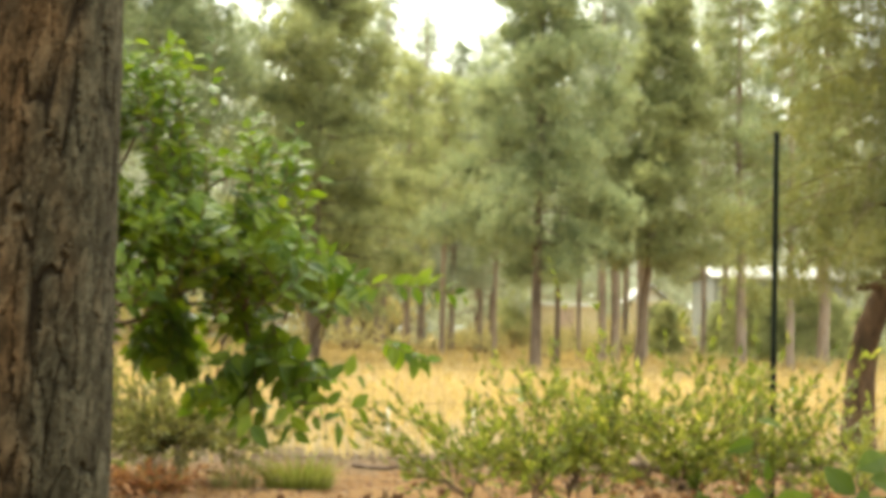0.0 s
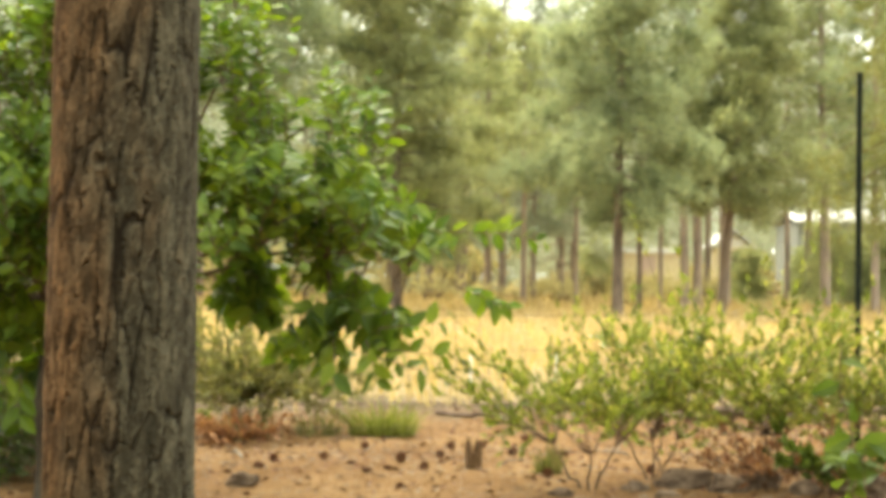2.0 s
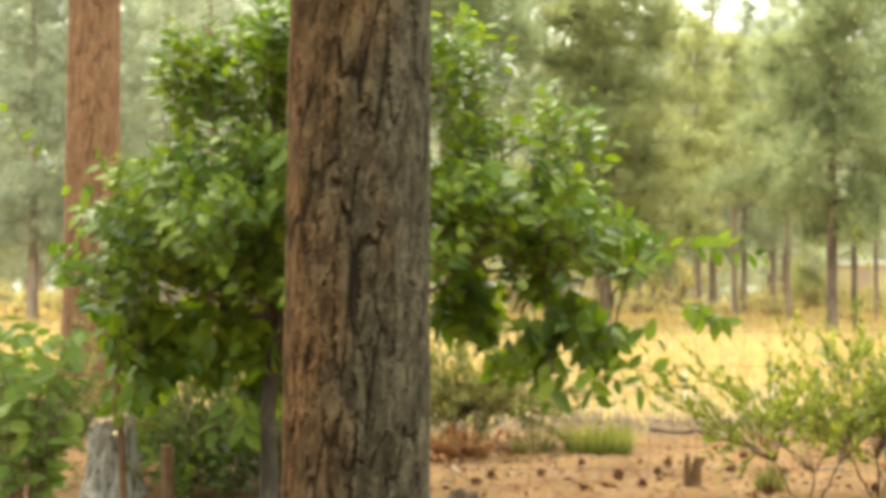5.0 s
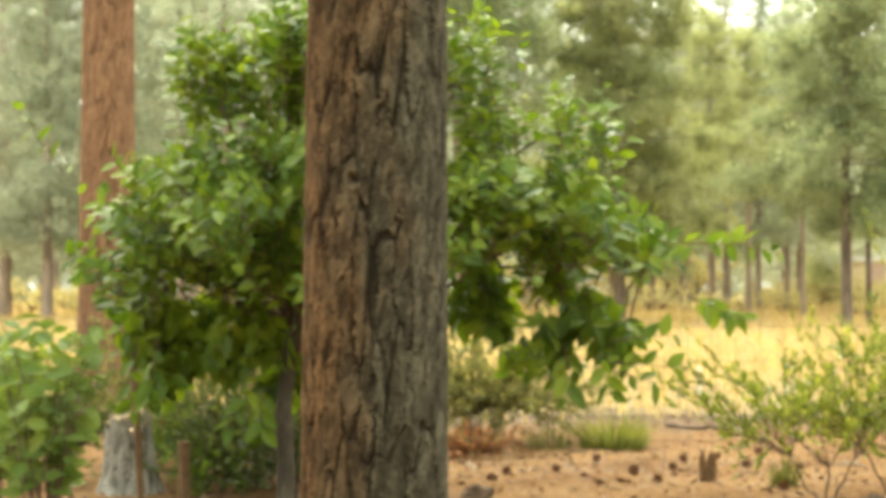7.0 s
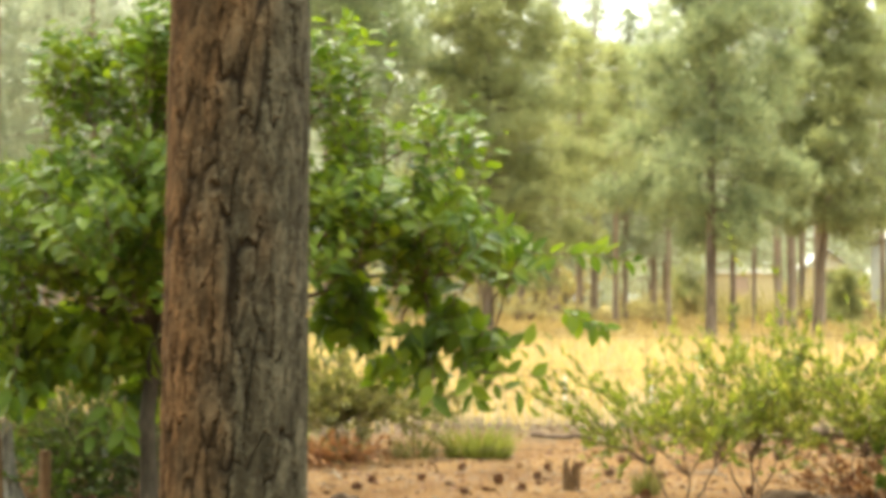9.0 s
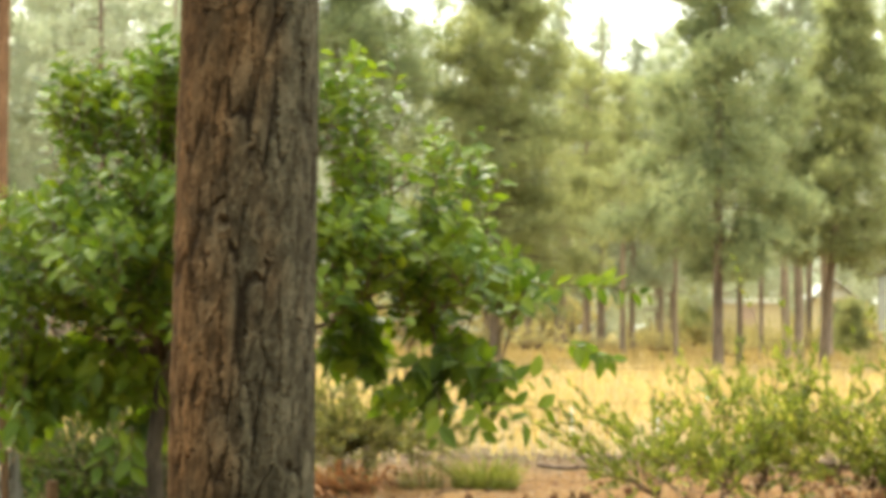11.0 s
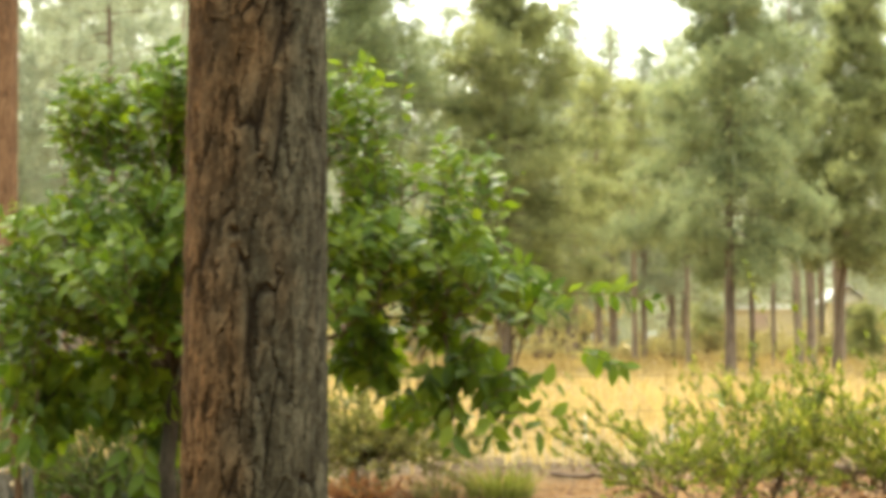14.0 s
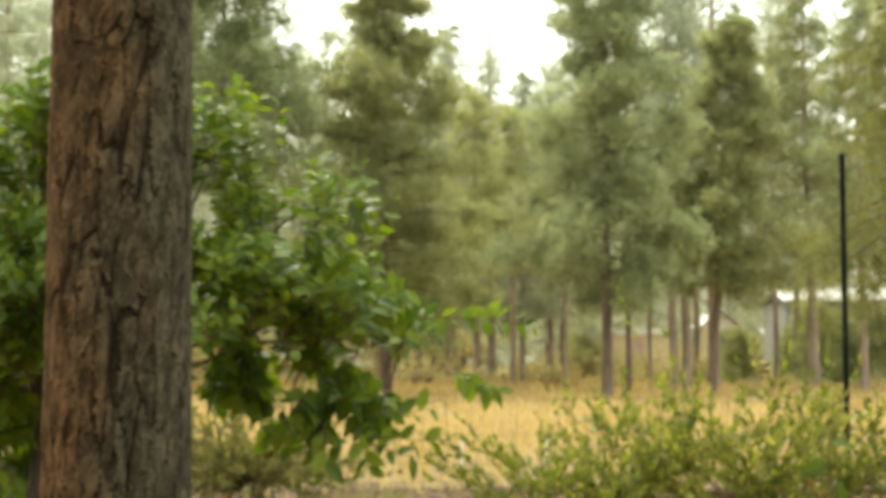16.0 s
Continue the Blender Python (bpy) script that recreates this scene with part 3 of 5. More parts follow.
def furrowed(mid, rad, zs, cols, cell, depth, seed, knot=None):
    """A trunk of bark plates parted by dark cracks that run up and down, each plate broken into flakes."""
    th = np.linspace(0, 2 * np.pi, cols, endpoint=False)
    R = rad(zs)
    Rm = float(np.median(R))
    T, Z = np.meshgrid(th, zs)
    cx, cy, zf = np.cos(T).ravel() * Rm, np.sin(T).ravel() * Rm, Z.ravel()

    def field(scale, stretch, off):
        k = 1.0 / scale
        return np.array([noise.noise(Vector((a * k + off, b * k, c * k / stretch))) for a, b, c in zip(cx, cy, zf)]).reshape(Z.shape)

    w0, w1, w2 = field(cell[0] * 2.6, 3.5, 3.1 + seed), field(cell[0] * 0.8, 3.2, 9.7), field(cell[0] * 0.2, 1.6, 5.5)
    around = 2 * np.pi * Rm
    u = T * Rm + cell[0] * (0.5 * w0 + 0.42 * w1 + 0.16 * w2)
    z = Z + cell[1] * (0.25 * w1 + 0.05 * w2)
    e1, l1 = cells(u, z, around, cell[0], cell[1], seed)
    e2, l2 = cells(u + 0.3 * cell[0] * w1, z, around, cell[0] * 0.45, cell[1] * 0.3, seed + 1)
    e3, l3 = cells(u + 0.2 * cell[0] * w2, z, around, cell[0] * 0.2, cell[1] * 0.09, seed + 2)
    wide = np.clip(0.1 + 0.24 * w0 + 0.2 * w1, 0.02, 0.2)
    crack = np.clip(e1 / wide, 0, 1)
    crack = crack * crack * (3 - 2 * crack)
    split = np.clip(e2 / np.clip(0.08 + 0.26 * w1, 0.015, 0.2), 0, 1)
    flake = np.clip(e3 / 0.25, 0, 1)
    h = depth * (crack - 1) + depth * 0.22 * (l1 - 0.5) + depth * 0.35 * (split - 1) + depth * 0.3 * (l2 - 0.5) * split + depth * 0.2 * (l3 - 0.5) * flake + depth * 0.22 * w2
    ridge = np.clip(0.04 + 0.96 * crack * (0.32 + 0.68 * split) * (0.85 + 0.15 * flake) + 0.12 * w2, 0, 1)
    if knot:
        kt, kz, kr = knot
        d = np.hypot((T - kt) * Rm, Z - kz) / kr + 0.35 * w1
        pit = np.exp(-(d * 1.1) ** 2)
        h += depth * (0.55 * np.exp(-((d - 1.6) ** 2) * 3) - 0.9 * pit)
        ridge = np.clip(ridge - 0.8 * pit, 0, 1)
    rr = R[:, None] + h
    c = mid(zs)
    rows = len(zs)
    v = np.stack([c[:, 0, None] + rr * np.cos(T), c[:, 1, None] + rr * np.sin(T), Z], -1).reshape(-1, 3)
    i = np.arange(rows - 1)[:, None] * cols
    k = np.arange(cols)[None]
    k2 = (k + 1) % cols
    f = np.stack([i + k, i + k2, i + cols + k2, i + cols + k], -1).reshape(-1, 4)
    return v, f, ridge.ravel(), (0.4 * l2 + 0.4 * l3 + 0.2 * l1).ravel()


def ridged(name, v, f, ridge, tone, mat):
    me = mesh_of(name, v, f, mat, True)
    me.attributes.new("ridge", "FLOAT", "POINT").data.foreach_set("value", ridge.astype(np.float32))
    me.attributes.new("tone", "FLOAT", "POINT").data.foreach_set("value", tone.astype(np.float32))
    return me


def near_pine():
    root = base("pine_tree", -0.71, 3.33, height(-0.71, 3.33), "mature pine trunk with deeply furrowed orange and grey bark", "tree")
    mid = lambda z: np.stack([0.007 * z, 0 * z, z], 1)
    rad = lambda z: 0.1665 - 0.0072 * z + 0.07 * np.exp(-np.clip(z + 0.05, 0, 9) / 0.16)
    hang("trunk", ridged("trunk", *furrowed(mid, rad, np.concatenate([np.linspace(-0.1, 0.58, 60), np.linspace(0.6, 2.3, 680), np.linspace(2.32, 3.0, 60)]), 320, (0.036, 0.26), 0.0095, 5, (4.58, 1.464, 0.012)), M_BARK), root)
    s = Soup()
    zs = np.linspace(2.98, 13, 12)
    tube(s, np.column_stack([0.007 * zs, 0 * zs, zs]), np.clip(0.143 * (1 - (zs - 3) / 10.4), 0.01, 1), 14)
    hang("upper_trunk", s.mesh("upper_trunk", M_DARKBARK, True), root)
    # out-of-view crown, thickened to shade the trunk and nearby ground
    limbs = Soup()
    where, ahead = [], []
    for q in range(48):
        z = 5.8 + 7.0 * q / 48
        a = q * 2.4
        L = 2.7 * (1 - q / 54)
        c = np.array([0.02, 0, z])
        end = c + np.array([math.cos(a), math.sin(a), 0.1]) * L
        pts = bent(c, end, 0.05, 0.05, 5)
        tube(limbs, pts, np.linspace(0.03, 0.008, 5), 5)
        u = rng.uniform(0.25, 1, 42)[:, None]
        p = c + (end - c) * u + rng.normal(0, 0.16, (42, 3))
        where.append(p)
        ahead.append(np.repeat(unit(end - c)[None], 42, 0))
    tagged(hang("branchwork", limbs.mesh("branchwork", M_HAZED_BARK, True), root), kind="stuff")
    w = np.concatenate(where)
    v, f = needle_tufts(w, np.concatenate(ahead), np.full(len(w), 0.22), 14)
    hang("crown", mesh_of("crown", v, f, M_PINE), root)


near_pine()


def red_pine():
    root = base("pine_tree", -6.37, 18.0, height(-6.37, 18), "tall ponderosa pine with smooth orange-red plated bark", "tree")
    mid = lambda z: np.stack([0.004 * z, 0 * z, z], 1)
    rad = lambda z: 0.312 - 0.008 * z + 0.1 * np.exp(-np.clip(z + 0.1, 0, 9) / 0.3)
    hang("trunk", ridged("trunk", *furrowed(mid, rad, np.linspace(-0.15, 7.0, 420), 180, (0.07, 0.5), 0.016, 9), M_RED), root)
    s, limbs = Soup(), Soup()
    zs = np.linspace(6.98, 19, 10)
    tube(s, np.column_stack([0.004 * zs, 0 * zs, zs]), np.clip(0.25 * (1 - (zs - 7) / 12.4), 0.01, 1), 12)
    hang("upper_trunk", s.mesh("upper_trunk", M_DARKBARK, True), root)
    where, ahead = [], []
    for q in range(46):
        z = 8.5 + 10.2 * q / 46
        a = q * 2.4
        L = 2.6 * (1 - q / 54)
        c = np.array([0.03, 0, z])
        end = c + np.array([math.cos(a), math.sin(a), 0.12]) * L
        tube(limbs, bent(c, end, 0.05, 0.05, 5), np.linspace(0.04, 0.01, 5), 5)
        u = rng.uniform(0.35, 1, 22)[:, None]
        where.append(c + (end - c) * u + rng.normal(0, 0.2, (22, 3)))
        ahead.append(np.repeat(unit(end - c)[None], 22, 0))
    tagged(hang("branchwork", limbs.mesh("branchwork", M_DARKBARK, True), root), kind="stuff")
    w = np.concatenate(where)
    v, f = needle_tufts(w, np.concatenate(ahead), np.full(len(w), 0.26), 14)
    hang("crown", mesh_of("crown", v, f, M_PINE), root)


red_pine()


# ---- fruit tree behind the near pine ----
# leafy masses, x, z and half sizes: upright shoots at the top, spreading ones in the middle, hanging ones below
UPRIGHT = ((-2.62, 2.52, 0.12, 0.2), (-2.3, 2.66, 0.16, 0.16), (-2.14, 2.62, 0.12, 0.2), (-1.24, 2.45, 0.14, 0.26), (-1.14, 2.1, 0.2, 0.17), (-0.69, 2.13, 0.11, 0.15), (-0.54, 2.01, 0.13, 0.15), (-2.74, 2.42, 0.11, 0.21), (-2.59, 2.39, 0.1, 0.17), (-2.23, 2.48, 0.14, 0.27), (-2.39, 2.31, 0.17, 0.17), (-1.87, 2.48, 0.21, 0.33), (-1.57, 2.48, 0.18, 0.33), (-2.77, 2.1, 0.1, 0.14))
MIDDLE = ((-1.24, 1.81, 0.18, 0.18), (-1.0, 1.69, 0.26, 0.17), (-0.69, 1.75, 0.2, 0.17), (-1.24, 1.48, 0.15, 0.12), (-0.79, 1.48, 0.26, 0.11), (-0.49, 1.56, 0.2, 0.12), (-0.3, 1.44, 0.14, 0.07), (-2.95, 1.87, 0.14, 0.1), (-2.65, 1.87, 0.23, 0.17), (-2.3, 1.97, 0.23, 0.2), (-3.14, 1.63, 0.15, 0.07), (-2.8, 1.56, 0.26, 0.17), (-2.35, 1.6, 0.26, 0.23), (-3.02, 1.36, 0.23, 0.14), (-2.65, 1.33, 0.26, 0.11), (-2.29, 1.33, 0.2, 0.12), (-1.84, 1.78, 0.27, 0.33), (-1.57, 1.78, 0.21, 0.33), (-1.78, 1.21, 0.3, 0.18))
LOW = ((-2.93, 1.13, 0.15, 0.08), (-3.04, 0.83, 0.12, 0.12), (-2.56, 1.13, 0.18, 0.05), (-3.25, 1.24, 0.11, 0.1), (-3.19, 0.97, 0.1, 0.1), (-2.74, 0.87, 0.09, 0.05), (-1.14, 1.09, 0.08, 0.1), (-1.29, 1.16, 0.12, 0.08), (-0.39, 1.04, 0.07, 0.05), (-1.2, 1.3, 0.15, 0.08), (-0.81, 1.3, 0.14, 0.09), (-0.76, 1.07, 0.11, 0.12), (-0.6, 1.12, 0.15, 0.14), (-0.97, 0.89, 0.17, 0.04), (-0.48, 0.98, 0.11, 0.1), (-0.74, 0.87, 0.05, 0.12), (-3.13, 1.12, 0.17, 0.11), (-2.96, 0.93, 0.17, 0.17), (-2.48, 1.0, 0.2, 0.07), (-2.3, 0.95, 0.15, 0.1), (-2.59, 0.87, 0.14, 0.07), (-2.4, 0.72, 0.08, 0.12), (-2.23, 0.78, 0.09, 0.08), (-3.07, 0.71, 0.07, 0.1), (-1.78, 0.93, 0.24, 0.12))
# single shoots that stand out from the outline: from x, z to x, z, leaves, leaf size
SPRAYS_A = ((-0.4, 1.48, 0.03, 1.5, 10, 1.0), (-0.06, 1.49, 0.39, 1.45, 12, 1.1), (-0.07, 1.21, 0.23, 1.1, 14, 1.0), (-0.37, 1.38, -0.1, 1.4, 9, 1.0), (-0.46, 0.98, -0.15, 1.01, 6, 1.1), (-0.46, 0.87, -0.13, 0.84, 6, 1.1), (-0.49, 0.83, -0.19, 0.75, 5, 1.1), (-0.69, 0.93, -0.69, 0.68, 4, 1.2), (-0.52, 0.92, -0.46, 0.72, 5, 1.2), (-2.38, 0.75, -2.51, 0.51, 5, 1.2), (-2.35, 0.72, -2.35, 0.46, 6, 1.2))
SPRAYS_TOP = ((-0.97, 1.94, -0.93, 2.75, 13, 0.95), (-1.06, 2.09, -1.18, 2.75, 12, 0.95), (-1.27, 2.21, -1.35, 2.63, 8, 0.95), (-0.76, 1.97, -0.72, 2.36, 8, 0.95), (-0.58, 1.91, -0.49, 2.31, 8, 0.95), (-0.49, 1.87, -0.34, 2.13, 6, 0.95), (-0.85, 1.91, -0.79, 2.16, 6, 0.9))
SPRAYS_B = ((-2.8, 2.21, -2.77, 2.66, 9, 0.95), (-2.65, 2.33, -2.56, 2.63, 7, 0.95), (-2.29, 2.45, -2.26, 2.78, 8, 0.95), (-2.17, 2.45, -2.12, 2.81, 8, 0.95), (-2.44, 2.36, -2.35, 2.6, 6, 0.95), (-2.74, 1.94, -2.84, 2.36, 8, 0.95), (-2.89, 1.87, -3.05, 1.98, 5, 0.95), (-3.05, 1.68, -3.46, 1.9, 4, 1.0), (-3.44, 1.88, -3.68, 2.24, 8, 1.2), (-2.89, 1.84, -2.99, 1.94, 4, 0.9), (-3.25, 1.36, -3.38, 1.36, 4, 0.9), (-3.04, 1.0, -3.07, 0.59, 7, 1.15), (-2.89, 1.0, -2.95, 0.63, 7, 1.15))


def fruit_tree():
    X0, Y0 = -2.3, 9.2
    root = base("fruit_tree", X0, Y0, height(X0, Y0), "bushy fruit tree in full glossy green leaf", "tree")
    stem, twigs, crown = Soup(), Soup(), Soup()
    tube(stem, [(0, 0, -0.08), (0.005, 0.01, 0.25), (-0.01, 0, 0.55), (0.03, -0.02, 0.9), (0.15, 0, 1.3)], [0.065, 0.05, 0.046, 0.042, 0.03], 12)
    hang("trunk", stem.mesh("trunk", M_FRUITBARK, True), root)
    P, A, U, S = [], [], [], []

    def shoot(p0, p1, leaves, size, low, first=0.12):
        tw = bent(p0, p1, 0.0, 0.05, 6)
        tube(twigs, tw, np.linspace(0.0042, 0.0016, 6), 4)
        u = np.linspace(first, 1, leaves)
        p = np.stack([np.interp(u, np.linspace(0, 1, 6), tw[:, i]) for i in range(3)], 1)
        grow = unit(np.asarray(p1) - np.asarray(p0))
        a = unit(np.cross(grow, [rng.normal(0, 0.6), 1.0, rng.normal(0, 0.4)]))
        b = np.cross(grow, a)
        turn = np.arange(leaves) * np.pi + rng.normal(0, 0.55, leaves)
        out = np.cos(turn)[:, None] * a + np.sin(turn)[:, None] * b
        P.append(p)
        A.append(unit(out + grow * (0.35 if low else 0.7) + [0, 0, -0.75 if low else -0.2] + rng.normal(0, 0.15, (leaves, 3))))
        U.append((np.array([0, -0.75, 0.5]) if low else np.array([0, -0.45, 0.7]) + 0.3 * grow) + rng.normal(0, 0.42, (leaves, 3)))
        S.append(size * rng.uniform(0.7, 1.15, leaves) * np.where(u > 0.9, 0.8, 1.0))

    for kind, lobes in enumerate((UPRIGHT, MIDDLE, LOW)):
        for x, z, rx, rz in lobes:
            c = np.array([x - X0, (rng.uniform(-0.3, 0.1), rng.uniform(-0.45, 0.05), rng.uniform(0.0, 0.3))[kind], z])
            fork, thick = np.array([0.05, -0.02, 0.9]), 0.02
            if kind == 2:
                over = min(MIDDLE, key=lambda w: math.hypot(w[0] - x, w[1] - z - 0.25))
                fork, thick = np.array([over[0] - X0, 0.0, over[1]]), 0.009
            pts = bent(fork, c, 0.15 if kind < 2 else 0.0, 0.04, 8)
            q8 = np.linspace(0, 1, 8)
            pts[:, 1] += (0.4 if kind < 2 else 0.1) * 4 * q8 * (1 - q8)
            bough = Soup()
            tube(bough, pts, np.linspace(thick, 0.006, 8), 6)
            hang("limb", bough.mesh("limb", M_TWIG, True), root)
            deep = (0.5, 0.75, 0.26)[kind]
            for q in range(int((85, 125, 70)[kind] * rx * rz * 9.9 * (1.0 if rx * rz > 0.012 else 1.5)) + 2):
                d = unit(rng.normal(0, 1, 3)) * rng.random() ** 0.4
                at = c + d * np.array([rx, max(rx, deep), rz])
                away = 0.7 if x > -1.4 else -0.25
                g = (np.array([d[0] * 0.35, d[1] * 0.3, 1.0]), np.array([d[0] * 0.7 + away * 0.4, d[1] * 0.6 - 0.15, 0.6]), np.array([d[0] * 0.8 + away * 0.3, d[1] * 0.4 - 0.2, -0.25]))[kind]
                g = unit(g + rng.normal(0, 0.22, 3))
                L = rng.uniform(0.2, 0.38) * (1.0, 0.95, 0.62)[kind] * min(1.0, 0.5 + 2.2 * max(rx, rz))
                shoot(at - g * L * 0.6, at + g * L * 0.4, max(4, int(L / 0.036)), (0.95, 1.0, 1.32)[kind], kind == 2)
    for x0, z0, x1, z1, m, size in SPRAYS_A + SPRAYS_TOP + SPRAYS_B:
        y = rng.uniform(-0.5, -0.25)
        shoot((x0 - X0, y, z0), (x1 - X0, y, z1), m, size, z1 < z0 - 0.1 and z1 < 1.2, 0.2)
    tagged(hang("twigwork", twigs.mesh("twigwork", M_TWIG, True), root), kind="stuff")
    P, A, U, S = map(np.concatenate, (P, A, U, S))
    front = np.argsort(P[:, 1])[:290]
    rest = np.setdiff1d(np.arange(len(P)), front)
    form = leaf_form(0.112, 0.062)
    scatter(crown, form, P[rest], A[rest], U[rest], S[rest])
    tagged(hang("crown", crown.mesh("crown", M_LEAF), root), kind="stuff")
    leaf_me = mesh_of("leaf", *form, M_LEAF)
    rot = frames_of(A[front], U[front])
    for n, q in enumerate(front):
        hang("leaf", leaf_me, root).matrix_basis = Matrix.Translation(P[q]) @ Matrix(rot[n].tolist()).to_4x4() @ Matrix.Scale(float(S[q]), 4)
    # green fruit among the leaves
    for x, y, z in ((-0.84, -0.5, 1.29), (-0.5, -0.45, 1.4), (-2.5, -0.5, 1.3)):
        bm = bmesh.new()
        bmesh.ops.create_uvsphere(bm, u_segments=14, v_segments=10, radius=0.032)
        for vv in bm.verts:
            vv.co.z *= 0.9 + 0.1 * abs(vv.co.z) / 0.032
            if vv.co.x**2 + vv.co.y**2 < 1e-5:
                vv.co.z *= 0.75
        for ff in bm.faces:
            ff.smooth = True
        part("fruit", bm, M_FRUIT, root, "small unripe green fruit").location = (x - X0, y, z)


fruit_tree()


# ---- shrubs ----
def shrub(name, x, y, stems, spread, tall, leaf, per, mat, label, group="", lean=(0, 0), flat=1.0, stem_r=0.007, single=True, low=2, rough=0.68):
    """A shrub of many leaning stems with narrow leaves up their outer parts."""
    root = base(name, x, y, height(x, y), label, "shrub", group)
    wood_, crown = Soup(), Soup()
    P, A, U, S = [], [], [], []
    forks = []
    for q in range(max(3, stems // 9)):
        a = q * 2.4 + rng.uniform(-0.4, 0.4)
        r = rng.uniform(0.12, 0.32) * spread
        top = np.array([math.cos(a) * r + lean[0] * 0.4, math.sin(a) * r * flat, tall * rng.uniform(0.22, 0.36)])
        forks.append(top)
        one = Soup()
        tube(one, bent((math.cos(a) * 0.03, math.sin(a) * 0.03, -0.04), top, 0.0, 0.07, 6), np.linspace(stem_r * 1.5, stem_r, 6), 6)
        hang("stem", one.mesh("stem", M_TWIG, True), root)
    for q in range(stems):
        a = rng.uniform(0, 2 * np.pi)
        r = math.sqrt(rng.uniform(0, 1))
        tip = np.array([math.cos(a) * r * spread + lean[0], math.sin(a) * r * spread * flat + lean[1], tall * (1 - 0.25 * r * r) * rng.uniform(rough, 1.06)])
        st = min(forks, key=lambda p: np.hypot(*(p[:2] - tip[:2])) + rng.uniform(0, 0.15 * spread))
        pts = bent(st, tip, -0.02 * tall * r, 0.06, 8)
        if single:
            one = Soup()
            tube(one, pts, np.linspace(stem_r * 0.75, 0.0015, 8), 5)
            hang("branch", one.mesh("branch", M_TWIG, True), root)
        else:
            tube(wood_, pts, np.linspace(stem_r, 0.0015, 8), 5)
        for w in range(4):
            if w:
                i = rng.integers(low, 8)
                g = unit(tip - st) + rng.normal(0, 0.65, 3)
                pw = bent(pts[i], pts[i] + g * tall * rng.uniform(0.15, 0.3), 0, 0.06, 5)
                tube(wood_, pw, np.linspace(0.003, 0.001, 5), 3)
            else:
                pw = pts[low:]
            m = per
            u = rng.uniform(0.1, 1.02, m)
            p = np.stack([np.interp(u, np.linspace(0, 1, len(pw)), pw[:, k]) for k in range(3)], 1)
            g = unit(pw[-1] - pw[0])
            out = rng.normal(0, 1, (m, 3))
            P.append(p)
            A.append(unit(unit(out) * 0.8 + g * 1.0 + [0, 0, 0.35]))
            U.append(rng.normal(0, 1, (m, 3)) + [0, -0.4, 0.6])
            S.append(rng.uniform(0.6, 1.2, m))
    tagged(hang("twigwork", wood_.mesh("twigwork", M_TWIG, True), root), kind="stuff")
    scatter(crown, leaf, np.concatenate(P), np.concatenate(A), np.concatenate(U), np.concatenate(S))
    tagged(hang("foliage", crown.mesh("foliage", mat), root), kind="stuff")
    return root


NARROW, FINE = blade_form(0.064, 0.026), blade_form(0.05, 0.02)
ROW = "shrubs along the fence"
shrub("shrub", 0.72, 10.1, 30, 0.72, 0.95, NARROW, 15, M_SHRUB, "airy olive-green shrub with narrow leaves", ROW, (-0.08, 0), low=2, rough=0.55, stem_r=0.006)
shrub("shrub", 1.15, 10.5, 38, 0.62, 1.0, NARROW, 18, M_SHRUB, "dense yellow-green shrub with narrow leaves", ROW, (0.0, 0), low=2, rough=0.55, stem_r=0.006)
shrub("shrub", 1.72, 10.4, 44, 0.68, 1.08, NARROW, 19, M_SHRUB, "dense bright green shrub with narrow leaves", ROW, (0.0, 0), low=2, rough=0.55, stem_r=0.006)
shrub("shrub", 2.3, 10.5, 29, 0.6, 1.0, NARROW, 15, M_SHRUB, "leggy green shrub beside the steel post", ROW, (0.05, 0), low=2, rough=0.55, stem_r=0.006)
shrub("shrub", 2.85, 10.8, 14, 0.48, 0.9, NARROW, 12, M_SHRUB, "sparse leggy shrub with tall thin shoots", ROW, (0.1, 0), low=1, rough=0.5, stem_r=0.006)
shrub("shrub", 3.3, 12.0, 13, 0.5, 0.7, NARROW, 12, M_SHRUB, "low leggy shrub in front of the dark trunk", ROW, (0.1, 0), low=1, rough=0.5, stem_r=0.006)
shrub("dead_brush", 1.75, 9.95, 26, 0.5, 0.34, FINE, 9, M_RUST, "brown dead twigs and leaves heaped over stones", "", (0, 0), low=0, rough=0.3, stem_r=0.005)
shrub("dead_brush", 2.35, 10.0, 24, 0.45, 0.38, FINE, 9, M_RUST, "brown dead twigs and leaves heaped over stones", "", (0, 0), low=0, rough=0.3, stem_r=0.005)
shrub("weed", 2.1, 9.85, 20, 0.42, 0.4, leaf_form(0.06, 0.036), 8, M_FRESH, "low leafy green weed among stones", "", (0, 0), low=0, rough=0.4, stem_r=0.004)
shrub("dead_brush", -1.75, 12.7, 34, 0.4, 0.2, FINE, 9, M_RUST, "low brown dead weeds in pine needles", "", (0.0, 0), low=0, rough=0.3)
shrub("sagebrush", -1.78, 13.9, 90, 0.95, 0.98, blade_form(0.07, 0.027), 24, M_SAGE, "dusty pale green bush with fine leaves", "", (0.0, 0.1), low=0, rough=0.3)
shrub("sagebrush", -2.9, 13.6, 44, 0.7, 0.8, FINE, 22, M_SAGE, "low dusty green bush with fine leaves", "", (0.0, 0.1), low=0, rough=0.3)
shrub("shrub", -3.45, 11.2, 40, 0.85, 0.95, FINE, 26, M_SAGE, "dusty green bush with fine leaves", "", (0.0, 0), low=0)
shrub("undergrowth", -2.5, 10.6, 40, 0.6, 0.8, FINE, 26, M_UNDER, "low green undergrowth beneath the fruit tree", low=0, rough=0.2)
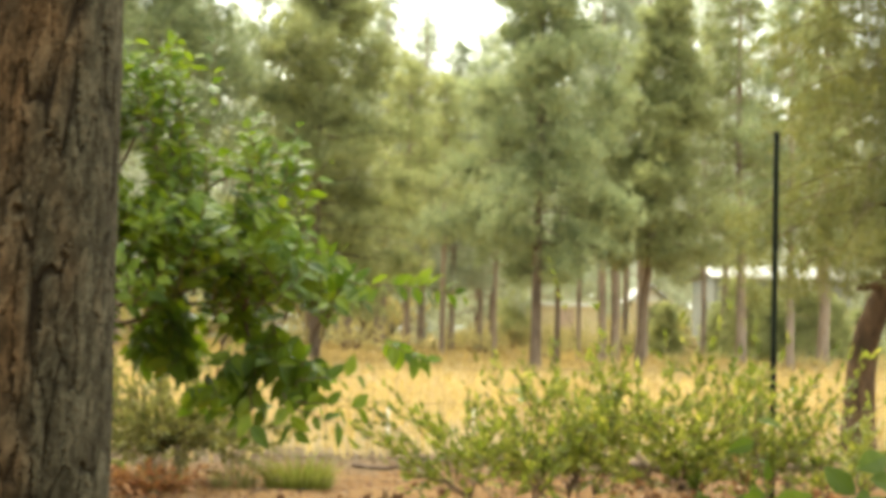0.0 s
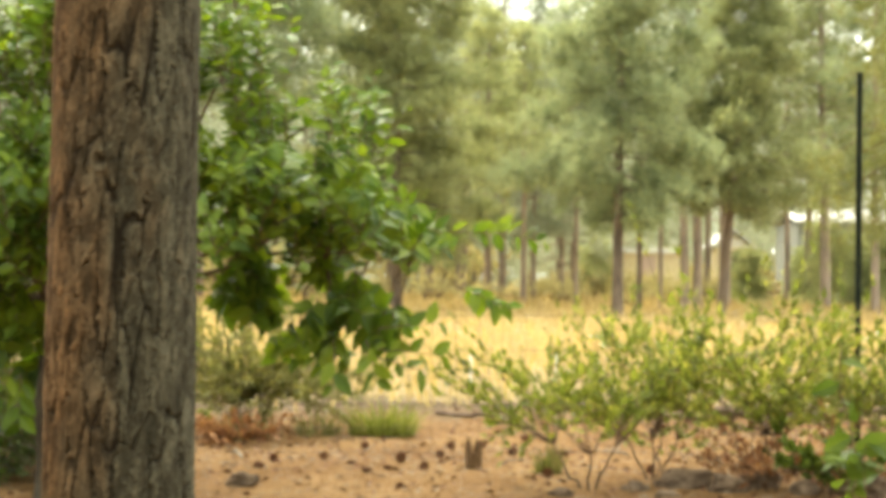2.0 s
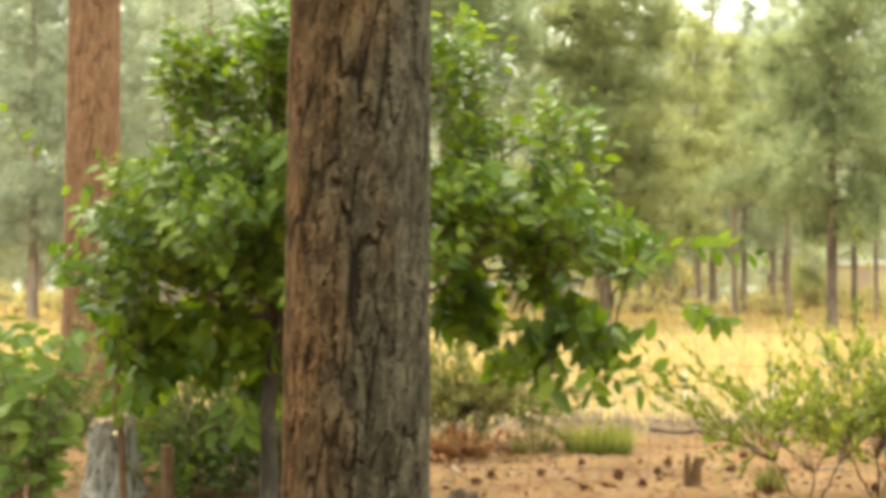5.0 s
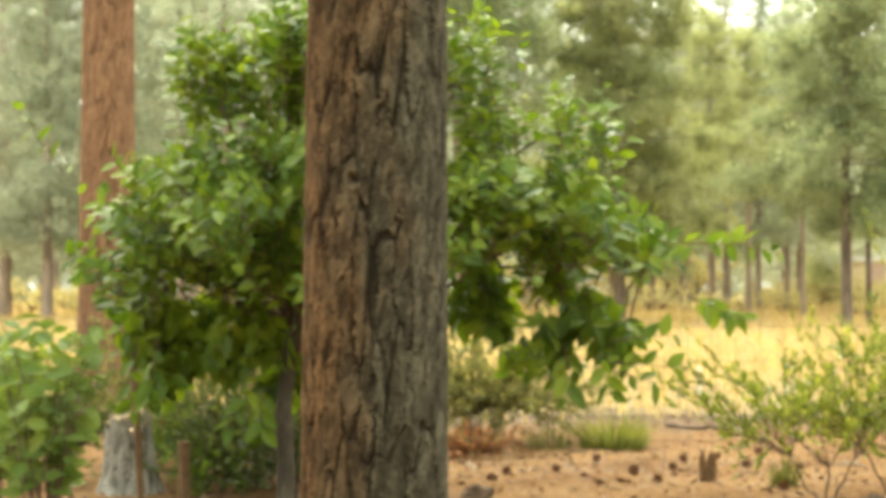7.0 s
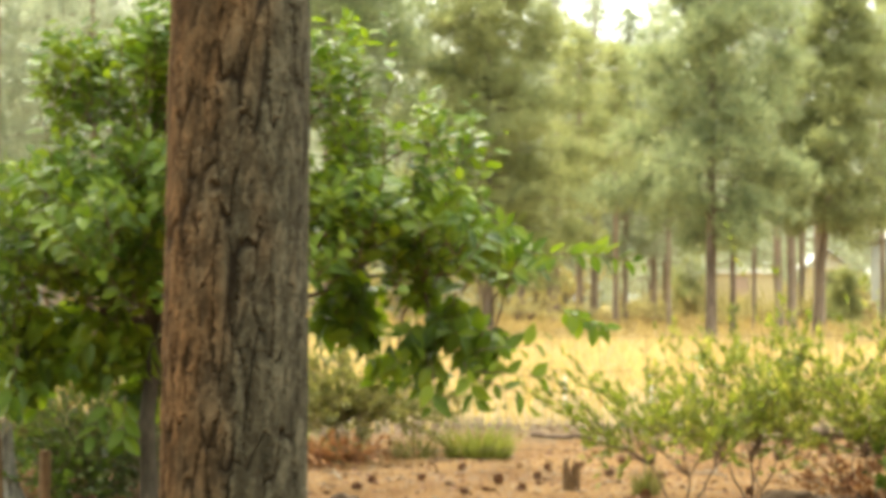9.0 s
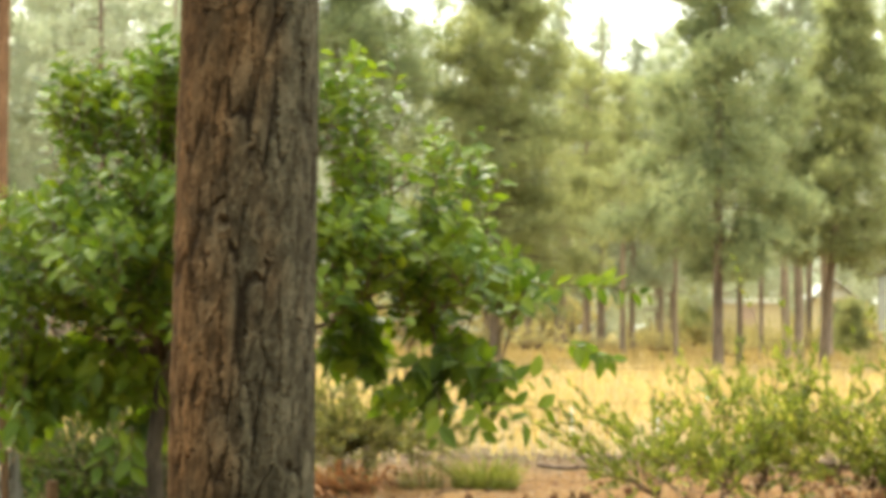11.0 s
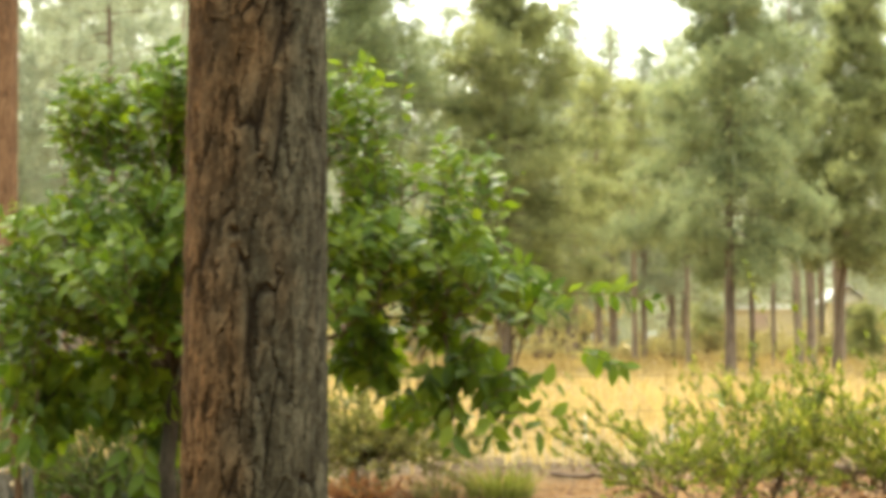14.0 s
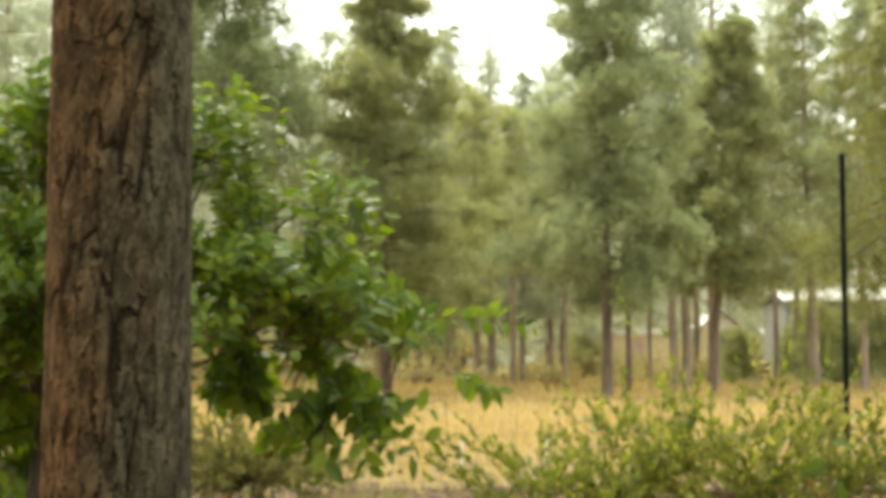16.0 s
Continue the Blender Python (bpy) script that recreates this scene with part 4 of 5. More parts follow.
shrub("undergrowth", -4.1, 10.2, 34, 0.6, 0.8, FINE, 24, M_UNDER, "low green undergrowth beside the old stump", low=0)


def broad_plant(name, x, y, shoots, spread, tall, size, mat, label, lean=(0, 0)):
    """A plant of soft shoots with broad leaves."""
    root = base(name, x, y, height(x, y), label, "plant")
    P, A, U, S = [], [], [], []
    for q in range(shoots):
        a = rng.uniform(0, 6.28)
        r = math.sqrt(rng.uniform(0, 1))
        tip = np.array([math.cos(a) * r * spread + lean[0], math.sin(a) * r * spread + lean[1], tall * rng.uniform(0.6, 1.05)])
        pts = bent((0.02 * math.cos(a), 0.02 * math.sin(a), -0.02), tip, 0.04, 0.05, 7)
        one = Soup()
        tube(one, pts, np.linspace(0.006, 0.0018, 7), 6)
        hang("stem", one.mesh("stem", M_TWIG, True), root)
        m = 11
        u = np.linspace(0.3, 1, m)
        p = np.stack([np.interp(u, np.linspace(0, 1, 7), pts[:, k]) for k in range(3)], 1)
        ang = np.arange(m) * 2.4 + a
        P.append(p)
        A.append(np.stack([np.cos(ang), 0.6 * np.sin(ang), rng.uniform(-0.5, 0.6, m)], 1))
        U.append(np.tile([0.0, -0.7, 0.6], (m, 1)) + rng.normal(0, 0.4, (m, 3)))
        S.append(rng.uniform(0.6, 1.15, m))
    form = leaf_form(size, size * 0.55)
    me = mesh_of("leaf", *form, mat)
    P, A, U, S = map(np.concatenate, (P, A, U, S))
    rot = frames_of(A, U)
    for q in range(len(P)):
        hang("leaf", me, root).matrix_basis = Matrix.Translation(P[q]) @ Matrix(rot[q].tolist()).to_4x4() @ Matrix.Scale(float(S[q]), 4)
    return root


broad_plant("sapling", 1.36, 5.75, 3, 0.08, 1.03, 0.15, M_FRESH, "fresh green sapling with broad pointed leaves")
broad_plant("sapling", 1.74, 5.75, 4, 0.13, 0.9, 0.16, M_FRESH, "fresh green sapling with broad pointed leaves")
broad_plant("bramble", -3.32, 8.2, 26, 0.34, 1.1, 0.14, M_CANE, "light green leafy cane plant with toothed leaves")
shrub("undergrowth", -2.8, 10.2, 46, 0.55, 0.85, leaf_form(0.06, 0.03), 9, M_UNDER, "leafy green undergrowth beneath the fruit tree", low=0, rough=0.2)
shrub("undergrowth", -2.45, 9.9, 26, 0.4, 0.6, leaf_form(0.05, 0.028), 9, M_UNDER, "leafy green undergrowth beneath the fruit tree", low=0, rough=0.2)
for x, y, h, m, text in ((-3.2, 10.6, 0.75, M_CANE, "light green weed thicket behind the old stump"), (-2.75, 11.3, 0.6, M_TUFT, "yellow-green weeds beneath the fruit tree"), (-2.3, 10.9, 0.5, M_TUFT, "yellow-green weeds beneath the fruit tree"), (-3.9, 11.5, 0.8, M_SAGE, "dusty green weeds behind the old stump"), (-2.95, 10.05, 0.34, M_CANE, "light green weeds beside the wooden stub")):
    shrub("undergrowth", x, y, 40, 0.5, h, leaf_form(0.05, 0.026), 8, m, text, low=0, rough=0.2, stem_r=0.004, single=False)
broad_plant("bramble", -3.75, 8.5, 16, 0.3, 1.05, 0.14, M_CANE, "light green leafy cane plant with toothed leaves")


# ---- dry field ----
def grass_field():
    n = 120000
    y = 15.4 + (101 - 15.4) * rng.random(n) ** 1.6
    x = (rng.random(n) - 0.5) * (13 + y * 0.85) - 0.03 * y
    keep = np.array([noise.noise(Vector((a * 0.5, b * 0.5, 1))) for a, b in zip(x, y)]) > -0.42
    keep &= (rng.random(n) < np.clip((y - 15.2) / 16, 0.03, 1) ** 1.1) & (rng.random(n) < np.clip((104 - y) / 14, 0, 1))
    x, y = x[keep], y[keep]
    n = len(x)
    h = rng.uniform(0.12, 0.44, n) * (0.8 + 0.2 * np.clip((y - 20) / 20, 0, 1)) * (1 + 0.7 * np.clip((y - 58) / 26, 0, 1))
    w = 0.0046 + 0.00035 * y
    a = rng.uniform(0, 6.28, n)
    side = np.stack([np.cos(a), np.sin(a), 0 * a], 1) * w[:, None]
    tilt = rng.normal(0, 0.4, (n, 2)) * h[:, None]
    p = np.stack([x, y, np.full(n, -0.05)], 1)
    m = p + np.stack([tilt[:, 0] * 0.4, tilt[:, 1] * 0.4, h * 0.6], 1)
    t = p + np.stack([tilt[:, 0] * 1.4, tilt[:, 1] * 1.4, h], 1)
    v = np.stack([p - side, p + side, m + side * 0.9, m - side * 0.9, t + side * 0.3, t - side * 0.3], 1).reshape(-1, 3)
    i = np.arange(n)[:, None, None] * 6
    f = (i + np.array([[0, 1, 2, 3], [3, 2, 4, 5]])[None]).reshape(-1, 4)
    ob = new("dry_grass", mesh_of("dry_grass", v, f, M_GRASS))
    tagged(ob, "tall dry golden grass covering the field", "grass", kind="stuff")


grass_field()


def tuft(x, y, n, r, h, mat, label, name="grass_tuft"):
    a = rng.uniform(0, 6.28, n)
    rr = r * np.sqrt(rng.random(n)) * 0.7
    p = np.stack([rr * np.cos(a), rr * np.sin(a) * 0.6, np.full(n, -0.02)], 1)
    hh = h * rng.uniform(0.25, 1.1, n) * (1 - 0.5 * rr / r)
    lean = np.stack([np.cos(a), np.sin(a)], 1) * (0.7 * r * rng.random(n))[:, None]
    b = rng.uniform(0, 6.28, n)
    side = np.stack([np.cos(b), np.sin(b), 0 * b], 1) * 0.005
    t = p + np.stack([lean[:, 0], lean[:, 1], hh], 1)
    m = p + np.stack([lean[:, 0] * 0.3, lean[:, 1] * 0.3, hh * 0.6], 1)
    v = np.stack([p - side, p + side, m + side, m - side, t + side * 0.2, t - side * 0.2], 1).reshape(-1, 3)
    i = np.arange(n)[:, None, None] * 6
    f = (i + np.array([[0, 1, 2, 3], [3, 2, 4, 5]])[None]).reshape(-1, 4)
    ob = new(name, mesh_of(name, v, f, mat))
    ob.location = (x, y, height(x, y))
    return tagged(ob, label, "grass")


tuft(-0.69, 13.72, 420, 0.36, 0.36, M_TUFT, "fresh green grass tuft on orange needles")
tuft(-1.2, 13.6, 150, 0.24, 0.26, M_SAGE, "small dusty weed tuft on orange needles")
tuft(-1.75, 13.2, 160, 0.3, 0.3, M_SAGE, "pale weedy tuft on orange needles")
tuft(0.52, 10.9, 110, 0.12, 0.24, M_SAGE, "small pale green weed on orange needles")


# ---- steel post and woven fence ----
def steel_post():
    root = base("fence_post", 2.5, 11.0, height(2.5, 11), "dark green steel T-post standing upright", "post")
    bm = bmesh.new()
    prof = [(-0.019, 0.0), (0.019, 0.0), (0.019, 0.005), (0.004, 0.006), (0.004, 0.034), (-0.004, 0.034), (-0.004, 0.006), (-0.019, 0.005)]
    low = [bm.verts.new((a, b, -0.3)) for a, b in prof]
    top = [bm.verts.new((a, b, 2.585)) for a, b in prof]
    bm.faces.new(top)
    bm.faces.new(low[::-1])
    for q in range(len(prof)):
        bm.faces.new((low[q], low[(q + 1) % 8], top[(q + 1) % 8], top[q]))
    part("shaft", bm, M_STEEL, root)
    for q in range(38):
        bm = bmesh.new()
        bmesh.ops.create_cube(bm, size=1.0, matrix=Matrix.Translation((0, -0.004, 0.25 + q * 0.06)) @ Matrix.Diagonal((0.012, 0.008, 0.012, 1)))
        part("stud", bm, M_STEEL, root)


steel_post()


def wire_fence():
    root = base("wire_fence", 0, 11.06, 0, "thin woven wire field fence tied to the steel post", "fence")
    for z in (0.1, 0.25, 0.4, 0.58, 0.78, 1.0):
        s = Soup()
        xs = np.linspace(-9, 9, 60)
        tube(s, np.column_stack([xs, 0.006 * np.sin(xs * 9), z + 0.012 * np.sin(xs * 1.7 + z * 5)]), np.full(60, 0.0014), 5)
        hang("line_wire", s.mesh("line_wire", M_WIRE), root)
    s = Soup()
    tube(s, [(0, 0, 0.09), (0.004, 0.002, 0.4), (-0.003, 0, 0.7), (0.002, 0, 1.01)], np.full(4, 0.0011), 5)
    me = s.mesh("stay_wire", M_WIRE)
    for q in range(118):
        hang("stay_wire", me, root).location = (-8.9 + q * 0.152, 0, 0)


wire_fence()


# ---- lying wood, stumps, stakes, stones, cones ----
def stick(x0, y0, x1, y1, r, mat, label, name="stick", lift=0.0):
    s = Soup()
    z0, z1 = height(x0, y0) + r * 0.7, height(x1, y1) + r * 0.7
    pts = bent((0, 0, 0), (x1 - x0, y1 - y0, z1 - z0), lift, 0.025, 9)
    tube(s, pts, np.linspace(r, r * 0.45, 9), 8)
    ob = new(name, s.mesh(name, mat, True))
    ob.location = (x0, y0, z0)
    return tagged(ob, label, "stick")


stick(-0.3, 15.3, 0.3, 14.9, 0.028, M_TWIG, "dark fallen branch lying on pine needles", "fallen_branch")
stick(0.15, 14.3, 0.5, 14.0, 0.016, M_DEADTWIG, "pale dead twig lying on pine needles", "twig", 0.05)
stick(0.75, 15.9, 3.4, 15.5, 0.05, M_TWIG, "long dark log lying at the field's edge", "fallen_log")
stick(3.3, 16.2, 5.6, 16.4, 0.05, M_TWIG, "long dark log lying at the field's edge", "fallen_log")


for q in range(22):
    x, y, a = rng.uniform(-2.2, 3.2), rng.uniform(10.4, 16.5), rng.uniform(0, 3.14)
    L = rng.uniform(0.12, 0.4)
    tagged(stick(x, y, x + L * math.cos(a), y + L * math.sin(a), rng.uniform(0.005, 0.011), M_DEADTWIG if q % 3 else M_TWIG, "thin dead twig lying on pine needles", "twig", 0.02), group="twigs on the ground")


def splinter_stump(x, y, r, h, n, mat, label, seed):
    q = np.random.default_rng(seed)
    root = base("tree_stump", x, y, height(x, y), label, "stump")
    s = Soup()
    tube(s, [(0, 0, -0.05), (0, 0, h * 0.25), (0.004, 0, h * 0.45)], [r * 1.15, r, r * 0.9], 14)
    hang("base", s.mesh("base", mat), root)
    for k in range(n):
        a = k * 6.283 / n + q.uniform(-0.2, 0.2)
        s = Soup()
        p0 = np.array([math.cos(a) * r * 0.75, math.sin(a) * r * 0.75, h * 0.2])
        tube(s, [p0, p0 + [0, 0, h * 0.4], p0 + [q.normal(0, 0.01), 0, h * q.uniform(0.5, 0.85)]], [r * 0.34, r * 0.26, r * 0.06], 5)
        hang("splinter", s.mesh("splinter", mat), root)
    return root


splinter_stump(0.04, 11.1, 0.055, 0.24, 6, M_STAKE, "small splintered brown stump in pine needles", 1)


def grey_stump(x, y):
    """A broken stump: furrowed grey sides, a jagged rim round pale torn wood, splinters standing up."""
    root = base("tree_stump", x, y, height(x, y), "broken weathered grey tree stump with a pale torn top", "stump")
    mid = lambda z: np.stack([-0.05 * z, 0 * z, z], 1)
    rad = lambda z: 0.15 - 0.03 * z + 0.09 * np.exp(-np.clip(z + 0.05, 0, 9) / 0.12)
    v, f, ridge, tone = furrowed(mid, rad, np.linspace(-0.08, 0.4, 90), 130, (0.045, 0.3), 0.02, 17)
    top = np.clip((v[:, 2] - 0.22) / 0.18, 0, 1)
    ang = np.arctan2(v[:, 1], v[:, 0])
    v[:, 2] += top * (0.05 * np.sin(ang * 3 + 1) + 0.03 * np.sin(ang * 11) + 0.02 * np.sin(ang * 23 + 2))
    hang("side", ridged("side", v, f, ridge, tone, M_GREYBARK), root)
    heart = Soup()
    tube(heart, [(0, 0, -0.05), (-0.01, 0, 0.2), (-0.015, 0, 0.37)], [0.13, 0.125, 0.11], 18)
    hang("torn_wood", heart.mesh("torn_wood", M_LOG), root)
    q = np.random.default_rng(4)
    for k in range(11):
        a, r = q.uniform(0, 6.28), q.uniform(0.05, 0.125)
        p0 = np.array([math.cos(a) * r, math.sin(a) * r, 0.3])
        s = Soup()
        tube(s, [p0, p0 + [0, 0, 0.1], p0 + [q.normal(0, 0.02), 0, q.uniform(0.13, 0.24)]], [0.02, 0.015, 0.004], 5)
        hang("splinter", s.mesh("splinter", M_OLDWOOD if k % 3 else M_LOG), root)
    s = Soup()
    tube(s, bent((-0.1, -0.1, 0.42), (0.11, -0.12, 0.49), 0.0, 0.03, 6), np.linspace(0.022, 0.014, 6), 7)
    hang("split_slab", s.mesh("split_slab", M_LOG, True), root)


grey_stump(-3.42, 9.9)


def wooden_post(x, y, r, h, mat, label, lean=0.0):
    s = Soup()
    tube(s, [(0, 0, -0.1), (lean * h * 0.5, 0, h * 0.5), (lean * h * 0.97, 0, h * 0.97), (lean * h, 0, h)], [r, r * 0.97, r * 0.94, r * 0.8], 10)
    ob = new("wooden_stake", s.mesh("wooden_stake", mat))
    ob.location = (x, y, height(x, y))
    return tagged(ob, label, "stake")


wooden_post(-3.0, 9.6, 0.038, 0.34, M_STAKE, "short brown wooden post stub in the litter")
wooden_post(-3.16, 9.3, 0.02, 0.96, M_STAKE, "thin leaning brown wooden stake", -0.06)
wooden_post(-0.02, 19.5, 0.014, 0.4, M_WHITE, "thin white marker stake in dry grass")
wooden_post(0.98, 20.5, 0.014, 0.36, M_WHITE, "thin white marker stake in dry grass")


def rock(x, y, r, sz, seed, label):
    bm = bmesh.new()
    bmesh.ops.create_icosphere(bm, subdivisions=4, radius=1.0)
    off = Vector((seed * 3.7, seed, 0))
    for v in bm.verts:
        d = 1 + 0.5 * noise.noise(v.co * 1.1 + off) + 0.26 * noise.noise(v.co * 2.9 + off) + 0.1 * noise.noise(v.co * 9 + off)
        v.co = Vector((v.co.x * r * d, v.co.y * r * 0.8 * d, v.co.z * sz * d))
    me = bpy.data.meshes.new("rock")
    bm.to_mesh(me)
    bm.free()
    me.materials.append(M_ROCK)
    for p in me.polygons:
        p.use_smooth = True
    ob = new("rock", me)
    ob.location = (x, y, height(x, y) + sz * 0.2)
    tagged(ob, label, "rock", "rocks in the litter")


for q, (x, y, r, sz) in enumerate(((1.0, 10.05, 0.07, 0.04), (1.3, 10.15, 0.15, 0.09), (1.52, 9.9, 0.1, 0.08), (1.74, 10.2, 0.12, 0.1), (1.95, 9.8, 0.09, 0.07), (2.2, 9.9, 0.1, 0.08), (2.42, 9.9, 0.12, 0.09), (1.15, 9.75, 0.06, 0.03), (-1.32, 10.0, 0.09, 0.06), (0.55, 9.8, 0.07, 0.04))):
    rock(x, y, r, sz, q + 1, "rough grey-brown stone half sunk in needles")


def cone_mesh():
    s = Soup()
    for k in range(64):
        t = (k + 0.5) / 64
        a = k * 2.39996
        r = 0.032 * math.sin(math.pi * min(1, t * 0.86 + 0.1)) ** 0.7
        c = np.array([math.cos(a) * r * 0.35, math.sin(a) * r * 0.35, 0.085 * t])
        o = np.array([math.cos(a), math.sin(a), 0.35])
        w = np.array([-math.sin(a), math.cos(a), 0]) * 0.009
        e = c + o * r * 0.85
        s.put([c - w * 0.5, c + w * 0.5, e + w, e - w, e + o * 0.004 + [0, 0, 0.004]], [(0, 1, 2, 3), (3, 2, 4, 4)][:1])
    tube(s, [(0, 0, 0), (0, 0, 0.04), (0, 0, 0.082)], [0.012, 0.017, 0.004], 8)
    return s.mesh("pine_cone", M_CONE)


CONE = cone_mesh()
crng = np.random.default_rng(21)
CONES = [(0.4, 13.27), (-0.98, 11.42), (-0.45, 11.3), (-0.15, 12.7), (0.05, 12.9), (-0.75, 12.6), (0.28, 12.2), (-0.2, 11.9), (-1.3, 10.9), (0.7, 12.0), (0.5, 10.7), (-0.6, 10.7)]
CONES += [(crng.uniform(-2.4, 2.6), crng.uniform(10.2, 16.5)) for q in range(9)]
for x, y in CONES:
    ob = new("pine_cone", CONE)
    ob.matrix_basis = pose(x, y, height(x, y) + 0.026, 84 + crng.uniform(-12, 12), 0, crng.uniform(0, 360)) @ Matrix.Scale(crng.uniform(0.7, 1.0), 4)
    tagged(ob, "brown open pine cone lying on needles", "pine cone", "pine cones on the ground")


def chips():
    s = Soup()
    n = 4600
    x, y = rng.uniform(-4.5, 4.5, n), 8.6 + 8.6 * rng.random(n)
    z = np.array([height(a, b) for a, b in zip(x, y)]) + 0.008
    a = rng.uniform(0, 6.28, n)
    A = np.stack([np.cos(a), np.sin(a), rng.normal(0, 0.25, n)], 1)
    scatter(s, blade_form(0.05, 0.026), np.stack([x, y, z], 1), A, rng.normal(0, 0.5, (n, 3)) + [0, 0, 1], rng.uniform(0.4, 1.5, n))
    return s


def litter():
    """Needles, chips and dead leaves lying on the ground."""
    s = Soup()
    n = 14000
    x, y = rng.uniform(-4.5, 4.5, n), 8.6 + 9.6 * rng.random(n)
    z = np.array([height(a, b) for a, b in zip(x, y)]) + 0.008
    a = rng.uniform(0, 6.28, n)
    A = np.stack([np.cos(a), np.sin(a), rng.normal(0, 0.15, n)], 1)
    scatter(s, blade_form(0.06, 0.008), np.stack([x, y, z], 1), A, rng.normal(0, 0.3, (n, 3)) + [0, 0, 1], rng.uniform(0.5, 1.4, n))
    tagged(new("bark_chips", chips().mesh("bark_chips", M_CONE)), "dark bark chips strewn over the ground", "litter", kind="stuff")
    tagged(new("needle_litter", s.mesh("needle_litter", M_DEADTWIG)), "dry needles and chips strewn over the ground", "litter", kind="stuff")
    s = Soup()
    n = 420
    x, y = rng.normal(-1.95, 0.3, n), rng.normal(13.6, 0.55, n)
    z = np.array([height(q, w) for q, w in zip(x, y)]) + rng.uniform(0.01, 0.09, n)
    scatter(s, leaf_form(0.06, 0.034), np.stack([x, y, z], 1), rng.normal(0, 1, (n, 3)), rng.normal(0, 0.6, (n, 3)) + [0, 0, 1], rng.uniform(0.6, 1.2, n))
    tagged(new("dead_leaves", s.mesh("dead_leaves", M_RUST)), "rusty red dead leaves piled by the bush", "leaves", kind="stuff")


litter()


# ---- the large tree at the side of the field ----
def side_tree():
    x0, y0 = 5.27, 19.5
    root = base("pine_tree", x0, y0, height(x0, y0), "dark-trunked tree with drooping yellow-green boughs", "tree")
    s, limbs = Soup(), Soup()
    zs = np.concatenate([np.linspace(-0.1, 2.6, 12), np.linspace(3.2, 9, 8)])
    mid = np.column_stack([0.5 / (1 + np.exp(-(zs - 1.75) / 0.22)) + 0.025 * zs, 0 * zs, zs])
    tube(s, mid, 0.17 * (1 - zs / 10.5) + 0.01 + 0.04 * np.exp(-zs / 0.3), 14)
    hang("trunk", s.mesh("trunk", M_DARKBARK, True), root)
    stub = Soup()
    tube(stub, bent((0.45, -0.05, 1.85), (-0.06, -0.12, 1.83), 0.03, 0.06, 6), np.linspace(0.07, 0.035, 6), 9)
    hang("broken_limb", stub.mesh("broken_limb", M_DARKBARK, True), root)
    # bare twigs that hang down from the boughs
    for q in range(26):
        one = Soup()
        x, z = rng.uniform(-0.7, 0.9), rng.uniform(2.2, 3.9)
        tube(one, bent((x, rng.uniform(-0.8, -0.2), z), (x + rng.normal(-0.1, 0.2), rng.uniform(-0.9, -0.2), z - rng.uniform(0.4, 0.9)), 0.04, 0.08, 7), np.linspace(0.006, 0.002, 7), 4)
        hang("hanging_twig", one.mesh("hanging_twig", M_DEADTWIG, True), root)
    where, ahead = [], []
    for q in range(96):
        z = 2.1 + 6.6 * q / 96
        a = q * 2.4 + rng.normal(0, 0.3)
        L = 2.3 * (1 - 0.6 * q / 96) * rng.uniform(0.6, 1.05)
        c = np.array([np.interp(z, zs, mid[:, 0]), 0, z])
        end = c + np.array([math.cos(a), math.sin(a), rng.uniform(-0.4, 0.0)]) * L
        pts = bent(c, end, 0.2, 0.06, 6)
        tube(limbs, pts, np.linspace(0.02, 0.004, 6), 6)
        k = 120
        u = rng.uniform(0.08, 1.05, k)
        p = np.stack([np.interp(u, np.linspace(0, 1, 6), pts[:, i]) for i in range(3)], 1)
        p = p + rng.normal(0, 1, (k, 3)) * [0.2, 0.2, 0.12] - np.array([0, 0, 1]) * rng.uniform(0, 0.35, (k, 1))
        where.append(p)
        ahead.append(unit(np.repeat((end - c)[None], k, 0) * 0.5 + rng.normal(0, 0.4, (k, 3)) + [0, 0, -0.5]))
    tagged(hang("branchwork", limbs.mesh("branchwork", M_DARKBARK, True), root), kind="stuff")
    w = np.concatenate(where)
    v, f = needle_tufts(w, np.concatenate(ahead), rng.uniform(0.1, 0.18, len(w)), 18, 0.085)
    hang("crown", mesh_of("crown", v, f, M_SIDE), root)


side_tree()


# ---- buildings beyond the field ----
def box(name, x0, x1, y0, y1, z0, z1, mat, parent, label=""):
    bm = bmesh.new()
    bmesh.ops.create_cube(bm, size=1.0, matrix=Matrix.Translation(((x0 + x1) / 2, (y0 + y1) / 2, (z0 + z1) / 2)) @ Matrix.Diagonal((x1 - x0, y1 - y0, z1 - z0, 1)))
    return part(name, bm, mat, parent, label)


def gable_roof(x0, x1, y0, y1, z0, z1, mat, parent, along="x"):
    bm = bmesh.new()
    t = 0.12
    if along == "x":
        ym = (y0 + y1) / 2
        prof = [(y0, z0), (ym, z1), (y1, z0), (y1, z0 + t), (ym, z1 + t), (y0, z0 + t)]
        ends = [[bm.verts.new((x, a, b)) for a, b in prof] for x in (x0, x1)]
    else:
        xm = (x0 + x1) / 2
        prof = [(x0, z0), (xm, z1), (x1, z0), (x1, z0 + t), (xm, z1 + t), (x0, z0 + t)]
        ends = [[bm.verts.new((a, y, b)) for a, b in prof] for y in (y0, y1)]
    bm.faces.new(ends[0])
    bm.faces.new(ends[1][::-1])
    for q in range(6):
        bm.faces.new((ends[0][q], ends[1][q], ends[1][(q + 1) % 6], ends[0][(q + 1) % 6]))
    bmesh.ops.recalc_face_normals(bm, faces=bm.faces[:])
    return part("roof", bm, mat, parent)


